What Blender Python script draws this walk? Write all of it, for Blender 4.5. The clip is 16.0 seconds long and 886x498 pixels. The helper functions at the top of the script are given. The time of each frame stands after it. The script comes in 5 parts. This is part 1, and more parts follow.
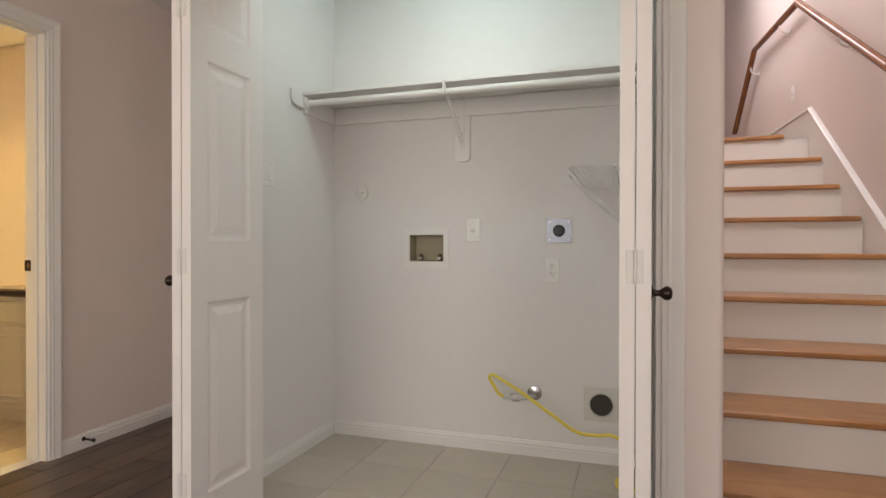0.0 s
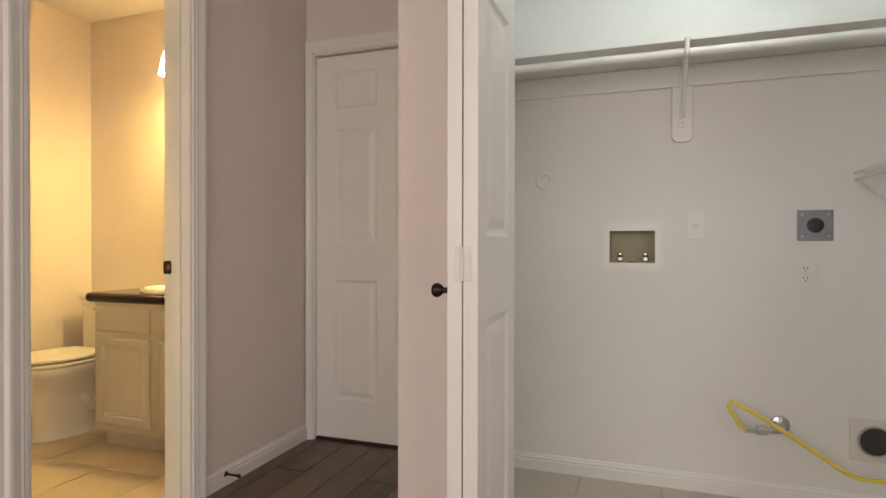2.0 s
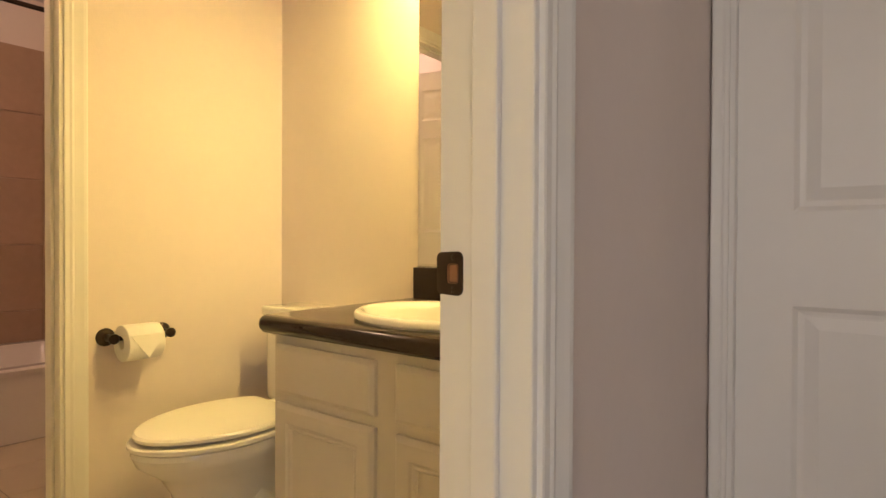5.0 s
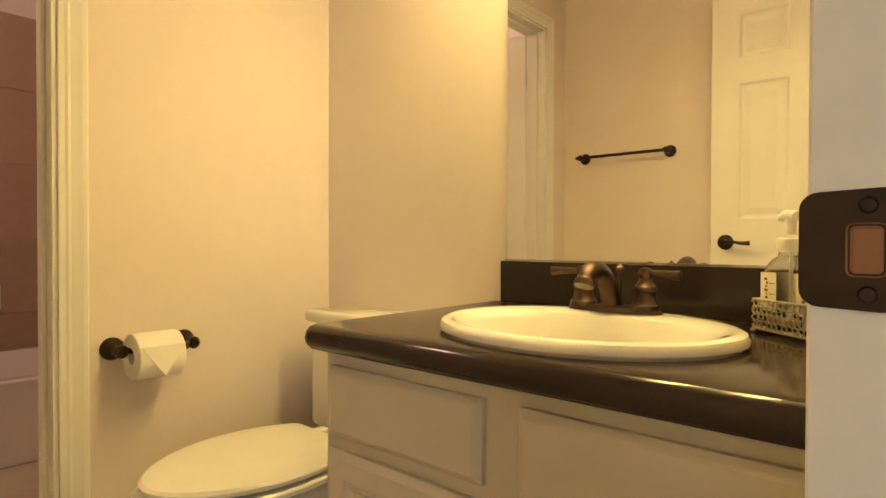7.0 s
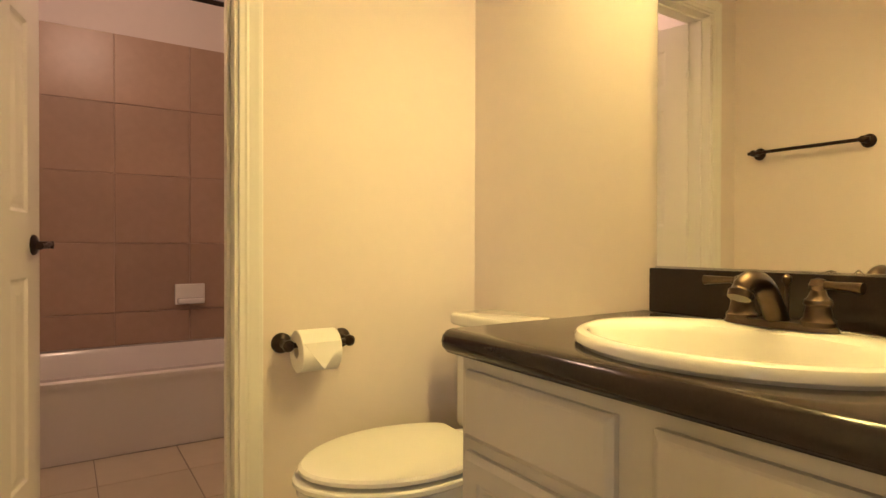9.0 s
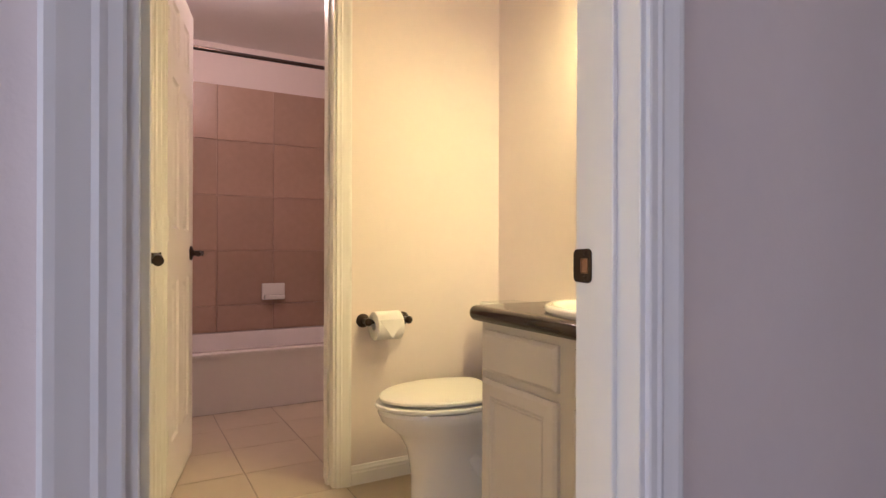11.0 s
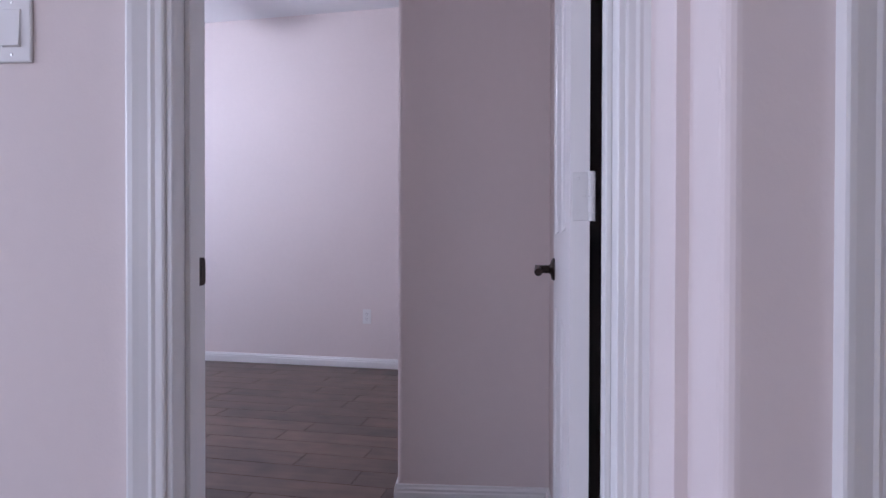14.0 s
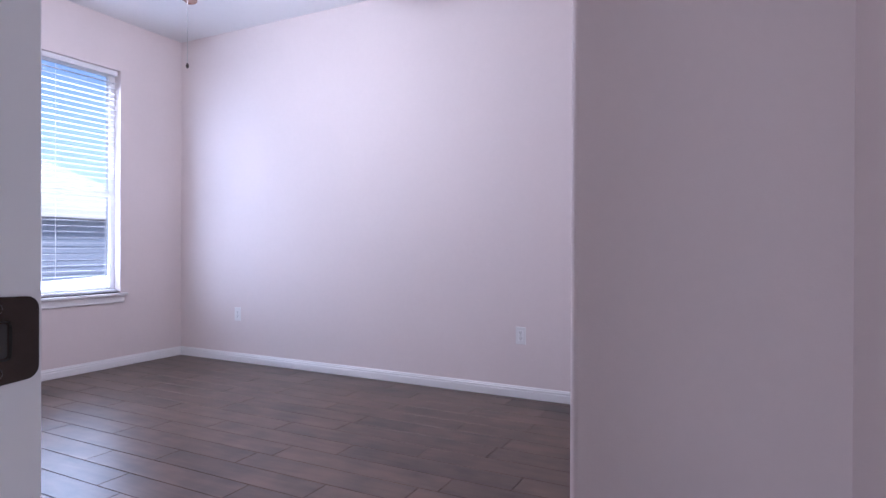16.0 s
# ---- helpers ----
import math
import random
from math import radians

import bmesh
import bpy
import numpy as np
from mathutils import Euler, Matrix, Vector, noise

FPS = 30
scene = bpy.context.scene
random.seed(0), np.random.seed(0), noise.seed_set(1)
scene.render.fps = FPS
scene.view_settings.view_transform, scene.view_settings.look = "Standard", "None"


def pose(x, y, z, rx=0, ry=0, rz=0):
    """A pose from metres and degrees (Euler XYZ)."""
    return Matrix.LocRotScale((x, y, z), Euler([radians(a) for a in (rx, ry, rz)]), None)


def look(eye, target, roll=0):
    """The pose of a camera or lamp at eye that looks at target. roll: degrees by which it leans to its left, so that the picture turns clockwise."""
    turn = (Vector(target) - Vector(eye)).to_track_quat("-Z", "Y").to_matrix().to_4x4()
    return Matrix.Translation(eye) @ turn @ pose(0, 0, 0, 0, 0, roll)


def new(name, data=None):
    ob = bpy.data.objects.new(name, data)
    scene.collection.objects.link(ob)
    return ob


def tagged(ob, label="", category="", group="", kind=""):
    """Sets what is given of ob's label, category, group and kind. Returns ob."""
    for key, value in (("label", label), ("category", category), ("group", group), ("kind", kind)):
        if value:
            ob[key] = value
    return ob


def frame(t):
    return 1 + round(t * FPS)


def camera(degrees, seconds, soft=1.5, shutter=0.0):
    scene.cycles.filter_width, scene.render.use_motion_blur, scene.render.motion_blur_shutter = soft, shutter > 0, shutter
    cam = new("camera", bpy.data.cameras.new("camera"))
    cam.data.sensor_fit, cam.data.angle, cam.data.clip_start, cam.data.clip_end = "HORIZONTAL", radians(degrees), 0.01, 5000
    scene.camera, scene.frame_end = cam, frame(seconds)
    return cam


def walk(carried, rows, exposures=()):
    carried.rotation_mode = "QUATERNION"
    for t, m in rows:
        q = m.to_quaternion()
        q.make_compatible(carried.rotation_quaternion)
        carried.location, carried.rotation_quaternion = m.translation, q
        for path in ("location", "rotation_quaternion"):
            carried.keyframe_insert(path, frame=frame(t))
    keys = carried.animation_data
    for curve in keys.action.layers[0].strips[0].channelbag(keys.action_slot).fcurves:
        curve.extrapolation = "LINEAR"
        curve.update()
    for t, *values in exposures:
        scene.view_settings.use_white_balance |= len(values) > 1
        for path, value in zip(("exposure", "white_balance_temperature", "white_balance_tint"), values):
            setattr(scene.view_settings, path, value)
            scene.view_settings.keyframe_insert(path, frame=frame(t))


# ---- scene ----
cam = camera(75.32, 16.0)
PATH = [
    (0.0, pose(0.211, -0.064, 1.036, 89.65, -0.06, 18.29)),
    (0.5, pose(-0.012, -0.034, 1.029, 89.57, -0.08, 18.18)),
    (1.0, pose(-0.231, 0.005, 1.023, 89.61, -0.04, 18.08)),
    (1.5, pose(-0.485, 0.066, 1.033, 89.60, -0.06, 18.36)),
    (2.0, pose(-0.745, 0.139, 1.028, 89.62, -0.08, 19.65)),
    (2.5, pose(-1.018, 0.301, 1.033, 89.51, -0.11, 22.48)),
    (3.0, pose(-1.244, 0.555, 1.014, 89.43, -0.15, 26.56)),
    (3.5, pose(-1.497, 0.753, 1.015, 89.50, -0.12, 29.80)),
    (4.0, pose(-1.738, 0.994, 1.005, 89.50, -0.16, 33.09)),
    (6.5, pose(-2.494, 1.616, 0.944, 89.21, -0.25, 40.07)),
    (7.0, pose(-2.534, 1.629, 0.940, 89.28, -0.17, 40.97)),
    (7.5, pose(-2.565, 1.633, 0.932, 89.54, -0.10, 43.37)),
    (8.0, pose(-2.566, 1.643, 0.930, 89.65, -0.06, 48.02)),
    (8.5, pose(-2.556, 1.659, 0.934, 89.65, -0.08, 52.49)),
    (9.0, pose(-2.508, 1.663, 0.946, 89.57, -0.14, 56.63)),
    (11.5, pose(-1.698, 1.156, 0.974, 89.87, -0.11, 61.35)),
    (12.0, pose(-1.536, 1.014, 0.994, 89.67, -0.07, 63.03)),
    (12.5, pose(-1.420, 0.914, 0.985, 89.89, -0.17, 68.39)),
    (13.0, pose(-1.401, 0.856, 0.994, 89.76, -0.11, 77.60)),
    (13.5, pose(-1.543, 0.814, 1.003, 89.52, -0.09, 86.15)),
    (14.0, pose(-1.749, 0.825, 1.015, 89.49, -0.12, 93.47)),
    (14.5, pose(-1.951, 0.806, 1.010, 89.44, -0.13, 97.59)),
    (15.0, pose(-2.168, 0.757, 1.013, 89.50, -0.19, 100.91)),
    (15.5, pose(-2.370, 0.712, 1.008, 89.78, -0.25, 104.77)),
    (16.0, pose(-2.549, 0.669, 1.020, 89.76, -0.21, 108.76)),
]
EXPOSURES = [(0, 0.1, 7200, 14), (4, 0.1, 7300, 14), (6.5, -0.2, 7000, 12), (9, -0.1, 6700, 13), (11.5, 0.17, 5250, 24), (12.5, 0.12, 5240, 24), (14.5, 0.1, 5200, 25), (16, 0.32, 5200, 24)]
walk(cam, PATH, EXPOSURES)

# world and lights
world = bpy.data.worlds.new("sky")
scene.world = world
world.use_nodes = True
wn = world.node_tree
sky = wn.nodes.new("ShaderNodeTexSky")
sky.sky_type = "NISHITA"
sky.sun_disc = False
sky.sun_elevation, sky.sun_rotation = radians(50), radians(20)
wn.links.new(sky.outputs[0], wn.nodes["Background"].inputs[0])
wn.nodes["Background"].inputs[1].default_value = 0.15


def lamp(name, kind, energy, color, m, size=None, size_y=None):
    data = bpy.data.lights.new(name, kind)
    data.energy, data.color = energy, color
    if kind == "AREA":
        data.shape = "RECTANGLE"
        data.size, data.size_y = size, size_y
    elif size:
        if kind == "SUN":
            data.angle = size
        else:
            data.shadow_soft_size = size
    ob = new(name, data)
    ob.matrix_world = m
    return ob


sun = lamp("sun", "SUN", 4.0, (1, 0.95, 0.88), look((0, 0, 9), (-1.2, -3.6, 4.5)), radians(0.5))
DAY = (0.82, 0.9, 1.0)
# daylight in the bedroom window's opening
lamp("bedroom_window_light", "AREA", 32, DAY, look((-5.77, -3.62, 1.5), (-5.35, -0.6, 1.4)), 0.95, 1.65)
# added fill from the unseen south end, standing in for front daylight
lamp("hall_window_light", "AREA", 43, (1.0, 0.95, 0.90), look((-1.45, -2.92, 1.55), (-1.6, 0, 1.5)), 2.2, 1.6)
# added fill from out of view, brightens the east-facing walls
lamp("hall_side_window_light", "AREA", 34, (1.0, 0.94, 0.90), look((1.44, -1.5, 1.4), (-2.0, -0.6, 1.2)), 1.7, 1.5)
# unseen fill added to brighten the stair's east wall; no opening is built
lamp("stair_side_window_light", "AREA", 32, (0.9, 0.92, 1.0), look((0.47, 4.9, 3.5), (1.3, 4.9, 2.5)), 1.2, 1.0)
# unseen fill added high in front, lights risers and stair walls
lamp("stair_window_light", "AREA", 70, (0.9, 0.93, 1.0), look((0.95, 1.85, 3.9), (1.1, 5.2, 2.0)), 0.8, 1.4)
# colour of the vanity bulbs, then two unseen point fills
WARM = (1.0, 0.785, 0.265)
# unseen light added for the bluish brightness high in the closet
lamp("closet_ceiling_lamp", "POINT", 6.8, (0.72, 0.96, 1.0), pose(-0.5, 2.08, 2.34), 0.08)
# unseen light added to brighten the tub room, in place of warm bounce
lamp("tub_ceiling_lamp", "POINT", 20, (1.0, 0.68, 0.50), pose(-5.0, 1.75, 2.38), 0.08)


# ---- materials ----
def material(name, color, rough=0.5, metal=0.0, grain=0.04, scale=30.0, bump=0.0, bump_scale=120.0, stain=0.0, coat=0.0, random_amount=0.0, emit=None):
    m = bpy.data.materials.new(name)
    m.use_nodes = True
    nt = m.node_tree
    b = nt.nodes["Principled BSDF"]
    tc = nt.nodes.new("ShaderNodeTexCoord")
    fine = nt.nodes.new("ShaderNodeTexNoise")
    fine.inputs["Scale"].default_value, fine.inputs["Detail"].default_value = scale, 4
    nt.links.new(tc.outputs["Object"], fine.inputs["Vector"])
    broad = nt.nodes.new("ShaderNodeTexNoise")
    broad.inputs["Scale"].default_value, broad.inputs["Detail"].default_value = 1.7, 3
    nt.links.new(tc.outputs["Object"], broad.inputs["Vector"])
    add = nt.nodes.new("ShaderNodeMath")
    add.operation = "MULTIPLY_ADD"
    add.inputs[1].default_value, add.inputs[2].default_value = grain * 2, 1 - grain - stain
    nt.links.new(fine.outputs[0], add.inputs[0])
    add2 = nt.nodes.new("ShaderNodeMath")
    add2.operation = "MULTIPLY_ADD"
    add2.inputs[1].default_value = stain * 2
    nt.links.new(broad.outputs[0], add2.inputs[0])
    nt.links.new(add.outputs[0], add2.inputs[2])
    last = add2.outputs[0]
    if random_amount:
        info = nt.nodes.new("ShaderNodeObjectInfo")
        vary = nt.nodes.new("ShaderNodeMath")
        vary.operation = "MULTIPLY_ADD"
        vary.inputs[1].default_value, vary.inputs[2].default_value = 2 * random_amount, 1 - random_amount
        nt.links.new(info.outputs["Random"], vary.inputs[0])
        mul = nt.nodes.new("ShaderNodeMath")
        mul.operation = "MULTIPLY"
        nt.links.new(vary.outputs[0], mul.inputs[0])
        nt.links.new(last, mul.inputs[1])
        last = mul.outputs[0]
    mix = nt.nodes.new("ShaderNodeVectorMath")
    mix.operation = "SCALE"
    mix.inputs[0].default_value = color
    nt.links.new(last, mix.inputs["Scale"])
    nt.links.new(mix.outputs[0], b.inputs["Base Color"])
    b.inputs["Roughness"].default_value, b.inputs["Metallic"].default_value = rough, metal
    b.inputs["Coat Weight"].default_value = coat
    if bump:
        tex = nt.nodes.new("ShaderNodeTexNoise")
        tex.inputs["Scale"].default_value, tex.inputs["Detail"].default_value = bump_scale, 3
        nt.links.new(tc.outputs["Object"], tex.inputs["Vector"])
        bp = nt.nodes.new("ShaderNodeBump")
        bp.inputs["Strength"].default_value, bp.inputs["Distance"].default_value = bump, 0.003
        nt.links.new(tex.outputs[0], bp.inputs["Height"])
        nt.links.new(bp.outputs[0], b.inputs["Normal"])
    if emit:
        b.inputs["Emission Color"].default_value = (*emit[0], 1)
        b.inputs["Emission Strength"].default_value = emit[1]
    return m


def wood(name, dark, light, stretch, rough, random_amount, bump=0.15):
    """Wood grain along y; colours from dark to light."""
    m = bpy.data.materials.new(name)
    m.use_nodes = True
    nt = m.node_tree
    b = nt.nodes["Principled BSDF"]
    tc = nt.nodes.new("ShaderNodeTexCoord")
    info = nt.nodes.new("ShaderNodeObjectInfo")
    mp = nt.nodes.new("ShaderNodeMapping")
    mp.inputs["Scale"].default_value = stretch
    nt.links.new(tc.outputs["Object"], mp.inputs["Vector"])
    off = nt.nodes.new("ShaderNodeVectorMath")
    off.operation = "SCALE"
    off.inputs[0].default_value = (37, 91, 53)
    nt.links.new(info.outputs["Random"], off.inputs["Scale"])
    nt.links.new(off.outputs[0], mp.inputs["Location"])
    grain = nt.nodes.new("ShaderNodeTexNoise")
    grain.inputs["Scale"].default_value, grain.inputs["Detail"].default_value = 1, 6
    grain.inputs["Roughness"].default_value = 0.65
    grain.inputs["Distortion"].default_value = 0.6
    nt.links.new(mp.outputs[0], grain.inputs["Vector"])
    blot = nt.nodes.new("ShaderNodeTexNoise")
    blot.inputs["Scale"].default_value, blot.inputs["Detail"].default_value = 4.5, 3
    add_v = nt.nodes.new("ShaderNodeVectorMath")
    add_v.operation = "ADD"
    nt.links.new(tc.outputs["Object"], add_v.inputs[0])
    nt.links.new(off.outputs[0], add_v.inputs[1])
    nt.links.new(add_v.outputs[0], blot.inputs["Vector"])
    s = nt.nodes.new("ShaderNodeMath")
    s.operation = "ADD"
    nt.links.new(grain.outputs[0], s.inputs[0])
    nt.links.new(blot.outputs[0], s.inputs[1])
    r = nt.nodes.new("ShaderNodeMath")
    r.operation = "MULTIPLY_ADD"
    r.inputs[1].default_value = random_amount
    nt.links.new(info.outputs["Random"], r.inputs[0])
    nt.links.new(s.outputs[0], r.inputs[2])
    ramp = nt.nodes.new("ShaderNodeMapRange")
    ramp.inputs["From Min"].default_value, ramp.inputs["From Max"].default_value = 0.75 , 1.3 + random_amount
    nt.links.new(r.outputs[0], ramp.inputs["Value"])
    mix = nt.nodes.new("ShaderNodeMix")
    mix.data_type = "RGBA"
    mix.inputs["A"].default_value, mix.inputs["B"].default_value = (*dark, 1), (*light, 1)
    nt.links.new(ramp.outputs[0], mix.inputs["Factor"])
    nt.links.new(mix.outputs["Result"], b.inputs["Base Color"])
    b.inputs["Roughness"].default_value = rough
    bp = nt.nodes.new("ShaderNodeBump")
    bp.inputs["Strength"].default_value, bp.inputs["Distance"].default_value = bump, 0.002
    nt.links.new(grain.outputs[0], bp.inputs["Height"])
    nt.links.new(bp.outputs[0], b.inputs["Normal"])
    return m


CLOSETP = material("closet_white_paint", (0.76, 0.745, 0.73), 0.7, grain=0.02, stain=0.03, bump=0.10, bump_scale=160)
BRUSHED = material("brushed_steel", (0.24, 0.26, 0.30), 0.38, 1.0, grain=0.15)
WALL = material("wall_paint", (0.73, 0.65, 0.62), 0.75, grain=0.02, stain=0.03, bump=0.10, bump_scale=160)
CEIL = material("ceiling_paint", (0.78, 0.77, 0.76), 0.85, grain=0.02, stain=0.02, bump=0.3, bump_scale=110)
TRIM = material("trim_paint", (0.78, 0.77, 0.75), 0.32, grain=0.01, stain=0.02, bump=0.03, bump_scale=60)
DOORP = material("door_paint", (0.82, 0.80, 0.78), 0.38, grain=0.015, stain=0.02, bump=0.06, bump_scale=90)
HINGE = material("painted_hinge", (0.74, 0.73, 0.71), 0.35, grain=0.05)
BRONZE = material("oil_rubbed_bronze", (0.045, 0.032, 0.026), 0.32, 0.85, grain=0.25, scale=60, stain=0.15)
BRONZE_L = material("worn_bronze", (0.095, 0.066, 0.050), 0.28, 0.9, grain=0.3, scale=45, stain=0.2)
CHROME = material("chrome", (0.50, 0.51, 0.53), 0.22, 1.0, grain=0.05)
STEEL = material("dull_steel", (0.55, 0.55, 0.53), 0.35, 1.0, grain=0.1)
PLASTIC = material("white_plastic", (0.78, 0.77, 0.75), 0.3, grain=0.01)
BLACK = material("black_plastic", (0.02, 0.02, 0.022), 0.45, grain=0.1)
# shade inside holes, put into the colour of flat pieces
HOLE_SHADE = material("hole_shade", (0.05, 0.045, 0.04), 0.8, grain=0.2)
BOXIN = material("beige_box_plastic", (0.40, 0.36, 0.25), 0.5, grain=0.06)
WIRE = material("white_coated_wire", (0.74, 0.74, 0.73), 0.35, grain=0.02)
YELLOW = material("yellow_hose", (0.82, 0.66, 0.10), 0.42, grain=0.08, scale=80)
PORC = material("porcelain", (0.80, 0.78, 0.74), 0.08, grain=0.01, coat=0.5)
SEATP = material("seat_plastic", (0.80, 0.78, 0.73), 0.22, grain=0.01)
TUBM = material("tub_enamel", (0.76, 0.72, 0.70), 0.15, grain=0.02, coat=0.4)
CABINET = material("cabinet_paint", (0.53, 0.49, 0.435), 0.4, grain=0.02, stain=0.03, bump=0.04)
STONE = material("dark_brown_stone", (0.026, 0.017, 0.015), 0.14, grain=0.2, scale=260, stain=0.08)
STONE.node_tree.nodes["Principled BSDF"].inputs["Specular IOR Level"].default_value = 0.32
BAREWOOD = wood("bare_jamb_wood", (0.22, 0.09, 0.04), (0.38, 0.18, 0.08), (20, 20, 4), 0.6, 0.1)
TILEJOINT = material("brown_tile_joint", (0.50, 0.37, 0.29), 0.9, grain=0.1)
PAPER = material("toilet_paper", (0.82, 0.80, 0.77), 0.9, grain=0.03, bump=0.3, bump_scale=300)
GROUT = material("grout", (0.30, 0.26, 0.21), 0.9, grain=0.1)
TILE = material("beige_floor_tile", (0.52, 0.44, 0.33), 0.35, grain=0.06, scale=12, stain=0.10, random_amount=0.05, bump=0.06, bump_scale=40)
CTILE = material("greige_floor_tile", (0.54, 0.49, 0.42), 0.4, grain=0.06, scale=14, stain=0.10, random_amount=0.05, bump=0.06, bump_scale=40)
SHOWER = material("brown_wall_tile", (0.40, 0.27, 0.20), 0.35, grain=0.10, scale=20, stain=0.12, random_amount=0.05, bump=0.05, bump_scale=40)
PLANK = wood("dark_plank", (0.040, 0.026, 0.020), (0.17, 0.112, 0.080), (16, 2.2, 9), 0.36, 0.25)
JOINT = material("dark_joint", (0.022, 0.014, 0.011), 0.8, grain=0.2)
OAK = wood("oak_tread", (0.33, 0.15, 0.055), (0.52, 0.27, 0.11), (2.0, 22, 14), 0.3, 0.1, 0.08)
RAILW = wood("reddish_rail_wood", (0.16, 0.055, 0.028), (0.30, 0.12, 0.055), (20, 3, 20), 0.22, 0.1, 0.05)
BLADE = wood("fan_blade_wood", (0.09, 0.04, 0.025), (0.20, 0.10, 0.06), (20, 3, 20), 0.4, 0.1)
GLASS_LIT = material("lit_frosted_glass", (0.9, 0.86, 0.78), 0.5, grain=0.01, emit=((1.0, 0.70, 0.30), 20.0))
FANGLASS = material("fan_light_glass", (0.9, 0.88, 0.84), 0.5, grain=0.01, emit=((1.0, 0.92, 0.82), 2.0))
BLIND = material("blind_slat", (0.80, 0.80, 0.80), 0.45, grain=0.01)
SIDING = material("grey_blue_siding", (0.30, 0.34, 0.40), 0.7, grain=0.06, stain=0.05)
CREAM = material("cream_trim_outside", (0.75, 0.74, 0.70), 0.6, grain=0.04)
GROUNDM = material("pale_ground", (0.35, 0.34, 0.30), 0.9, grain=0.2, scale=4, stain=0.1)
METALMESH = material("crinkled_silver", (0.45, 0.40, 0.33), 0.35, 0.7, grain=0.4, scale=220, bump=0.9, bump_scale=260)
AMBER = material("amber_soap", (0.72, 0.45, 0.22), 0.25, grain=0.05)
MARK = material("brown_label_print", (0.16, 0.07, 0.05), 0.7, grain=0.1)
LABELM = material("cream_label", (0.72, 0.66, 0.55), 0.6, grain=0.03)


def mirror_material():
    m = bpy.data.materials.new("mirror")
    m.use_nodes = True
    b = m.node_tree.nodes["Principled BSDF"]
    b.inputs["Base Color"].default_value = (0.95, 0.955, 0.94, 1)
    b.inputs["Metallic"].default_value, b.inputs["Roughness"].default_value = 1.0, 0.01
    return m


def glass_material():
    m = bpy.data.materials.new("clear_glass")
    m.use_nodes = True
    b = m.node_tree.nodes["Principled BSDF"]
    b.inputs["Transmission Weight"].default_value, b.inputs["Roughness"].default_value = 1.0, 0.02
    b.inputs["IOR"].default_value = 1.45
    return m


MIRROR, GLASS = mirror_material(), glass_material()


# ---- mesh helpers ----
def mesh_object(name, bm, mat, smooth=False):
    bmesh.ops.recalc_face_normals(bm, faces=bm.faces)
    me = bpy.data.meshes.new(name)
    bm.to_mesh(me)
    bm.free()
    me.materials.append(mat)
    if smooth:
        me.shade_smooth()
        me.set_sharp_from_angle(angle=radians(35))
    return new(name, me)


def part(name, bm, mat, parent, label="", smooth=False):
    ob = mesh_object(name, bm, mat, smooth)
    ob.parent = parent
    if label:
        tagged(ob, label)
    return ob


def thing(name, label, category, m=Matrix(), group=""):
    ob = new(name)
    ob.matrix_world = m
    return tagged(ob, label, category, group)


def structure(name, bm, mat, smooth=False):
    return tagged(mesh_object(name, bm, mat, smooth), kind="structure")


def add_box(bm, x0, x1, y0, y1, z0, z1, bevel=0.0, seg=2):
    r = bmesh.ops.create_cube(bm, size=1.0, matrix=Matrix.Translation(((x0 + x1) / 2, (y0 + y1) / 2, (z0 + z1) / 2)) @ Matrix.Diagonal((abs(x1 - x0), abs(y1 - y0), abs(z1 - z0), 1)))
    if bevel:
        edges = list({e for v in r["verts"] for e in v.link_edges})
        bmesh.ops.bevel(bm, geom=edges, offset=bevel, segments=seg, profile=0.5, affect="EDGES")
    return bm


def box(x0, x1, y0, y1, z0, z1, bevel=0.0, seg=2):
    return add_box(bmesh.new(), x0, x1, y0, y1, z0, z1, bevel, seg)


def round_box(x0, x1, y0, y1, z0, z1, corners, radius=0.02):
    """A box whose vertical edges at the named corners are rounded."""
    bm = box(x0, x1, y0, y1, z0, z1)
    picked = []
    for e in bm.edges:
        a, b = e.verts
        if abs(a.co.z - b.co.z) > 1e-4:
            for cx, cy in corners:
                if abs(a.co.x - cx) < 1e-4 and abs(a.co.y - cy) < 1e-4:
                    picked.append(e)
    bmesh.ops.bevel(bm, geom=picked, offset=radius, segments=5, profile=0.5, affect="EDGES")
    return bm


def add_tube(bm, pts, radius, sides=10, cap=True):
    """A round tube along a line of points."""
    pts = [Vector(p) for p in pts]
    rings = []
    up = Vector((0.123, 0.456, 0.88)).normalized()
    for i, p in enumerate(pts):
        d = (pts[min(i + 1, len(pts) - 1)] - pts[max(i - 1, 0)]).normalized()
        a = d.cross(up)
        a = a.normalized() if a.length > 1e-3 else d.orthogonal().normalized()
        b = d.cross(a)
        rr = radius[i] if isinstance(radius, (list, tuple)) else radius
        rings.append([bm.verts.new(p + rr * (math.cos(2 * math.pi * k / sides) * a + math.sin(2 * math.pi * k / sides) * b)) for k in range(sides)])
    for r0, r1 in zip(rings, rings[1:]):
        for k in range(sides):
            bm.faces.new((r0[k], r0[(k + 1) % sides], r1[(k + 1) % sides], r1[k]))
    if cap:
        bm.faces.new(rings[0])
        bm.faces.new(rings[-1])
    return bm


def tube(pts, radius, sides=10):
    return add_tube(bmesh.new(), pts, radius, sides)


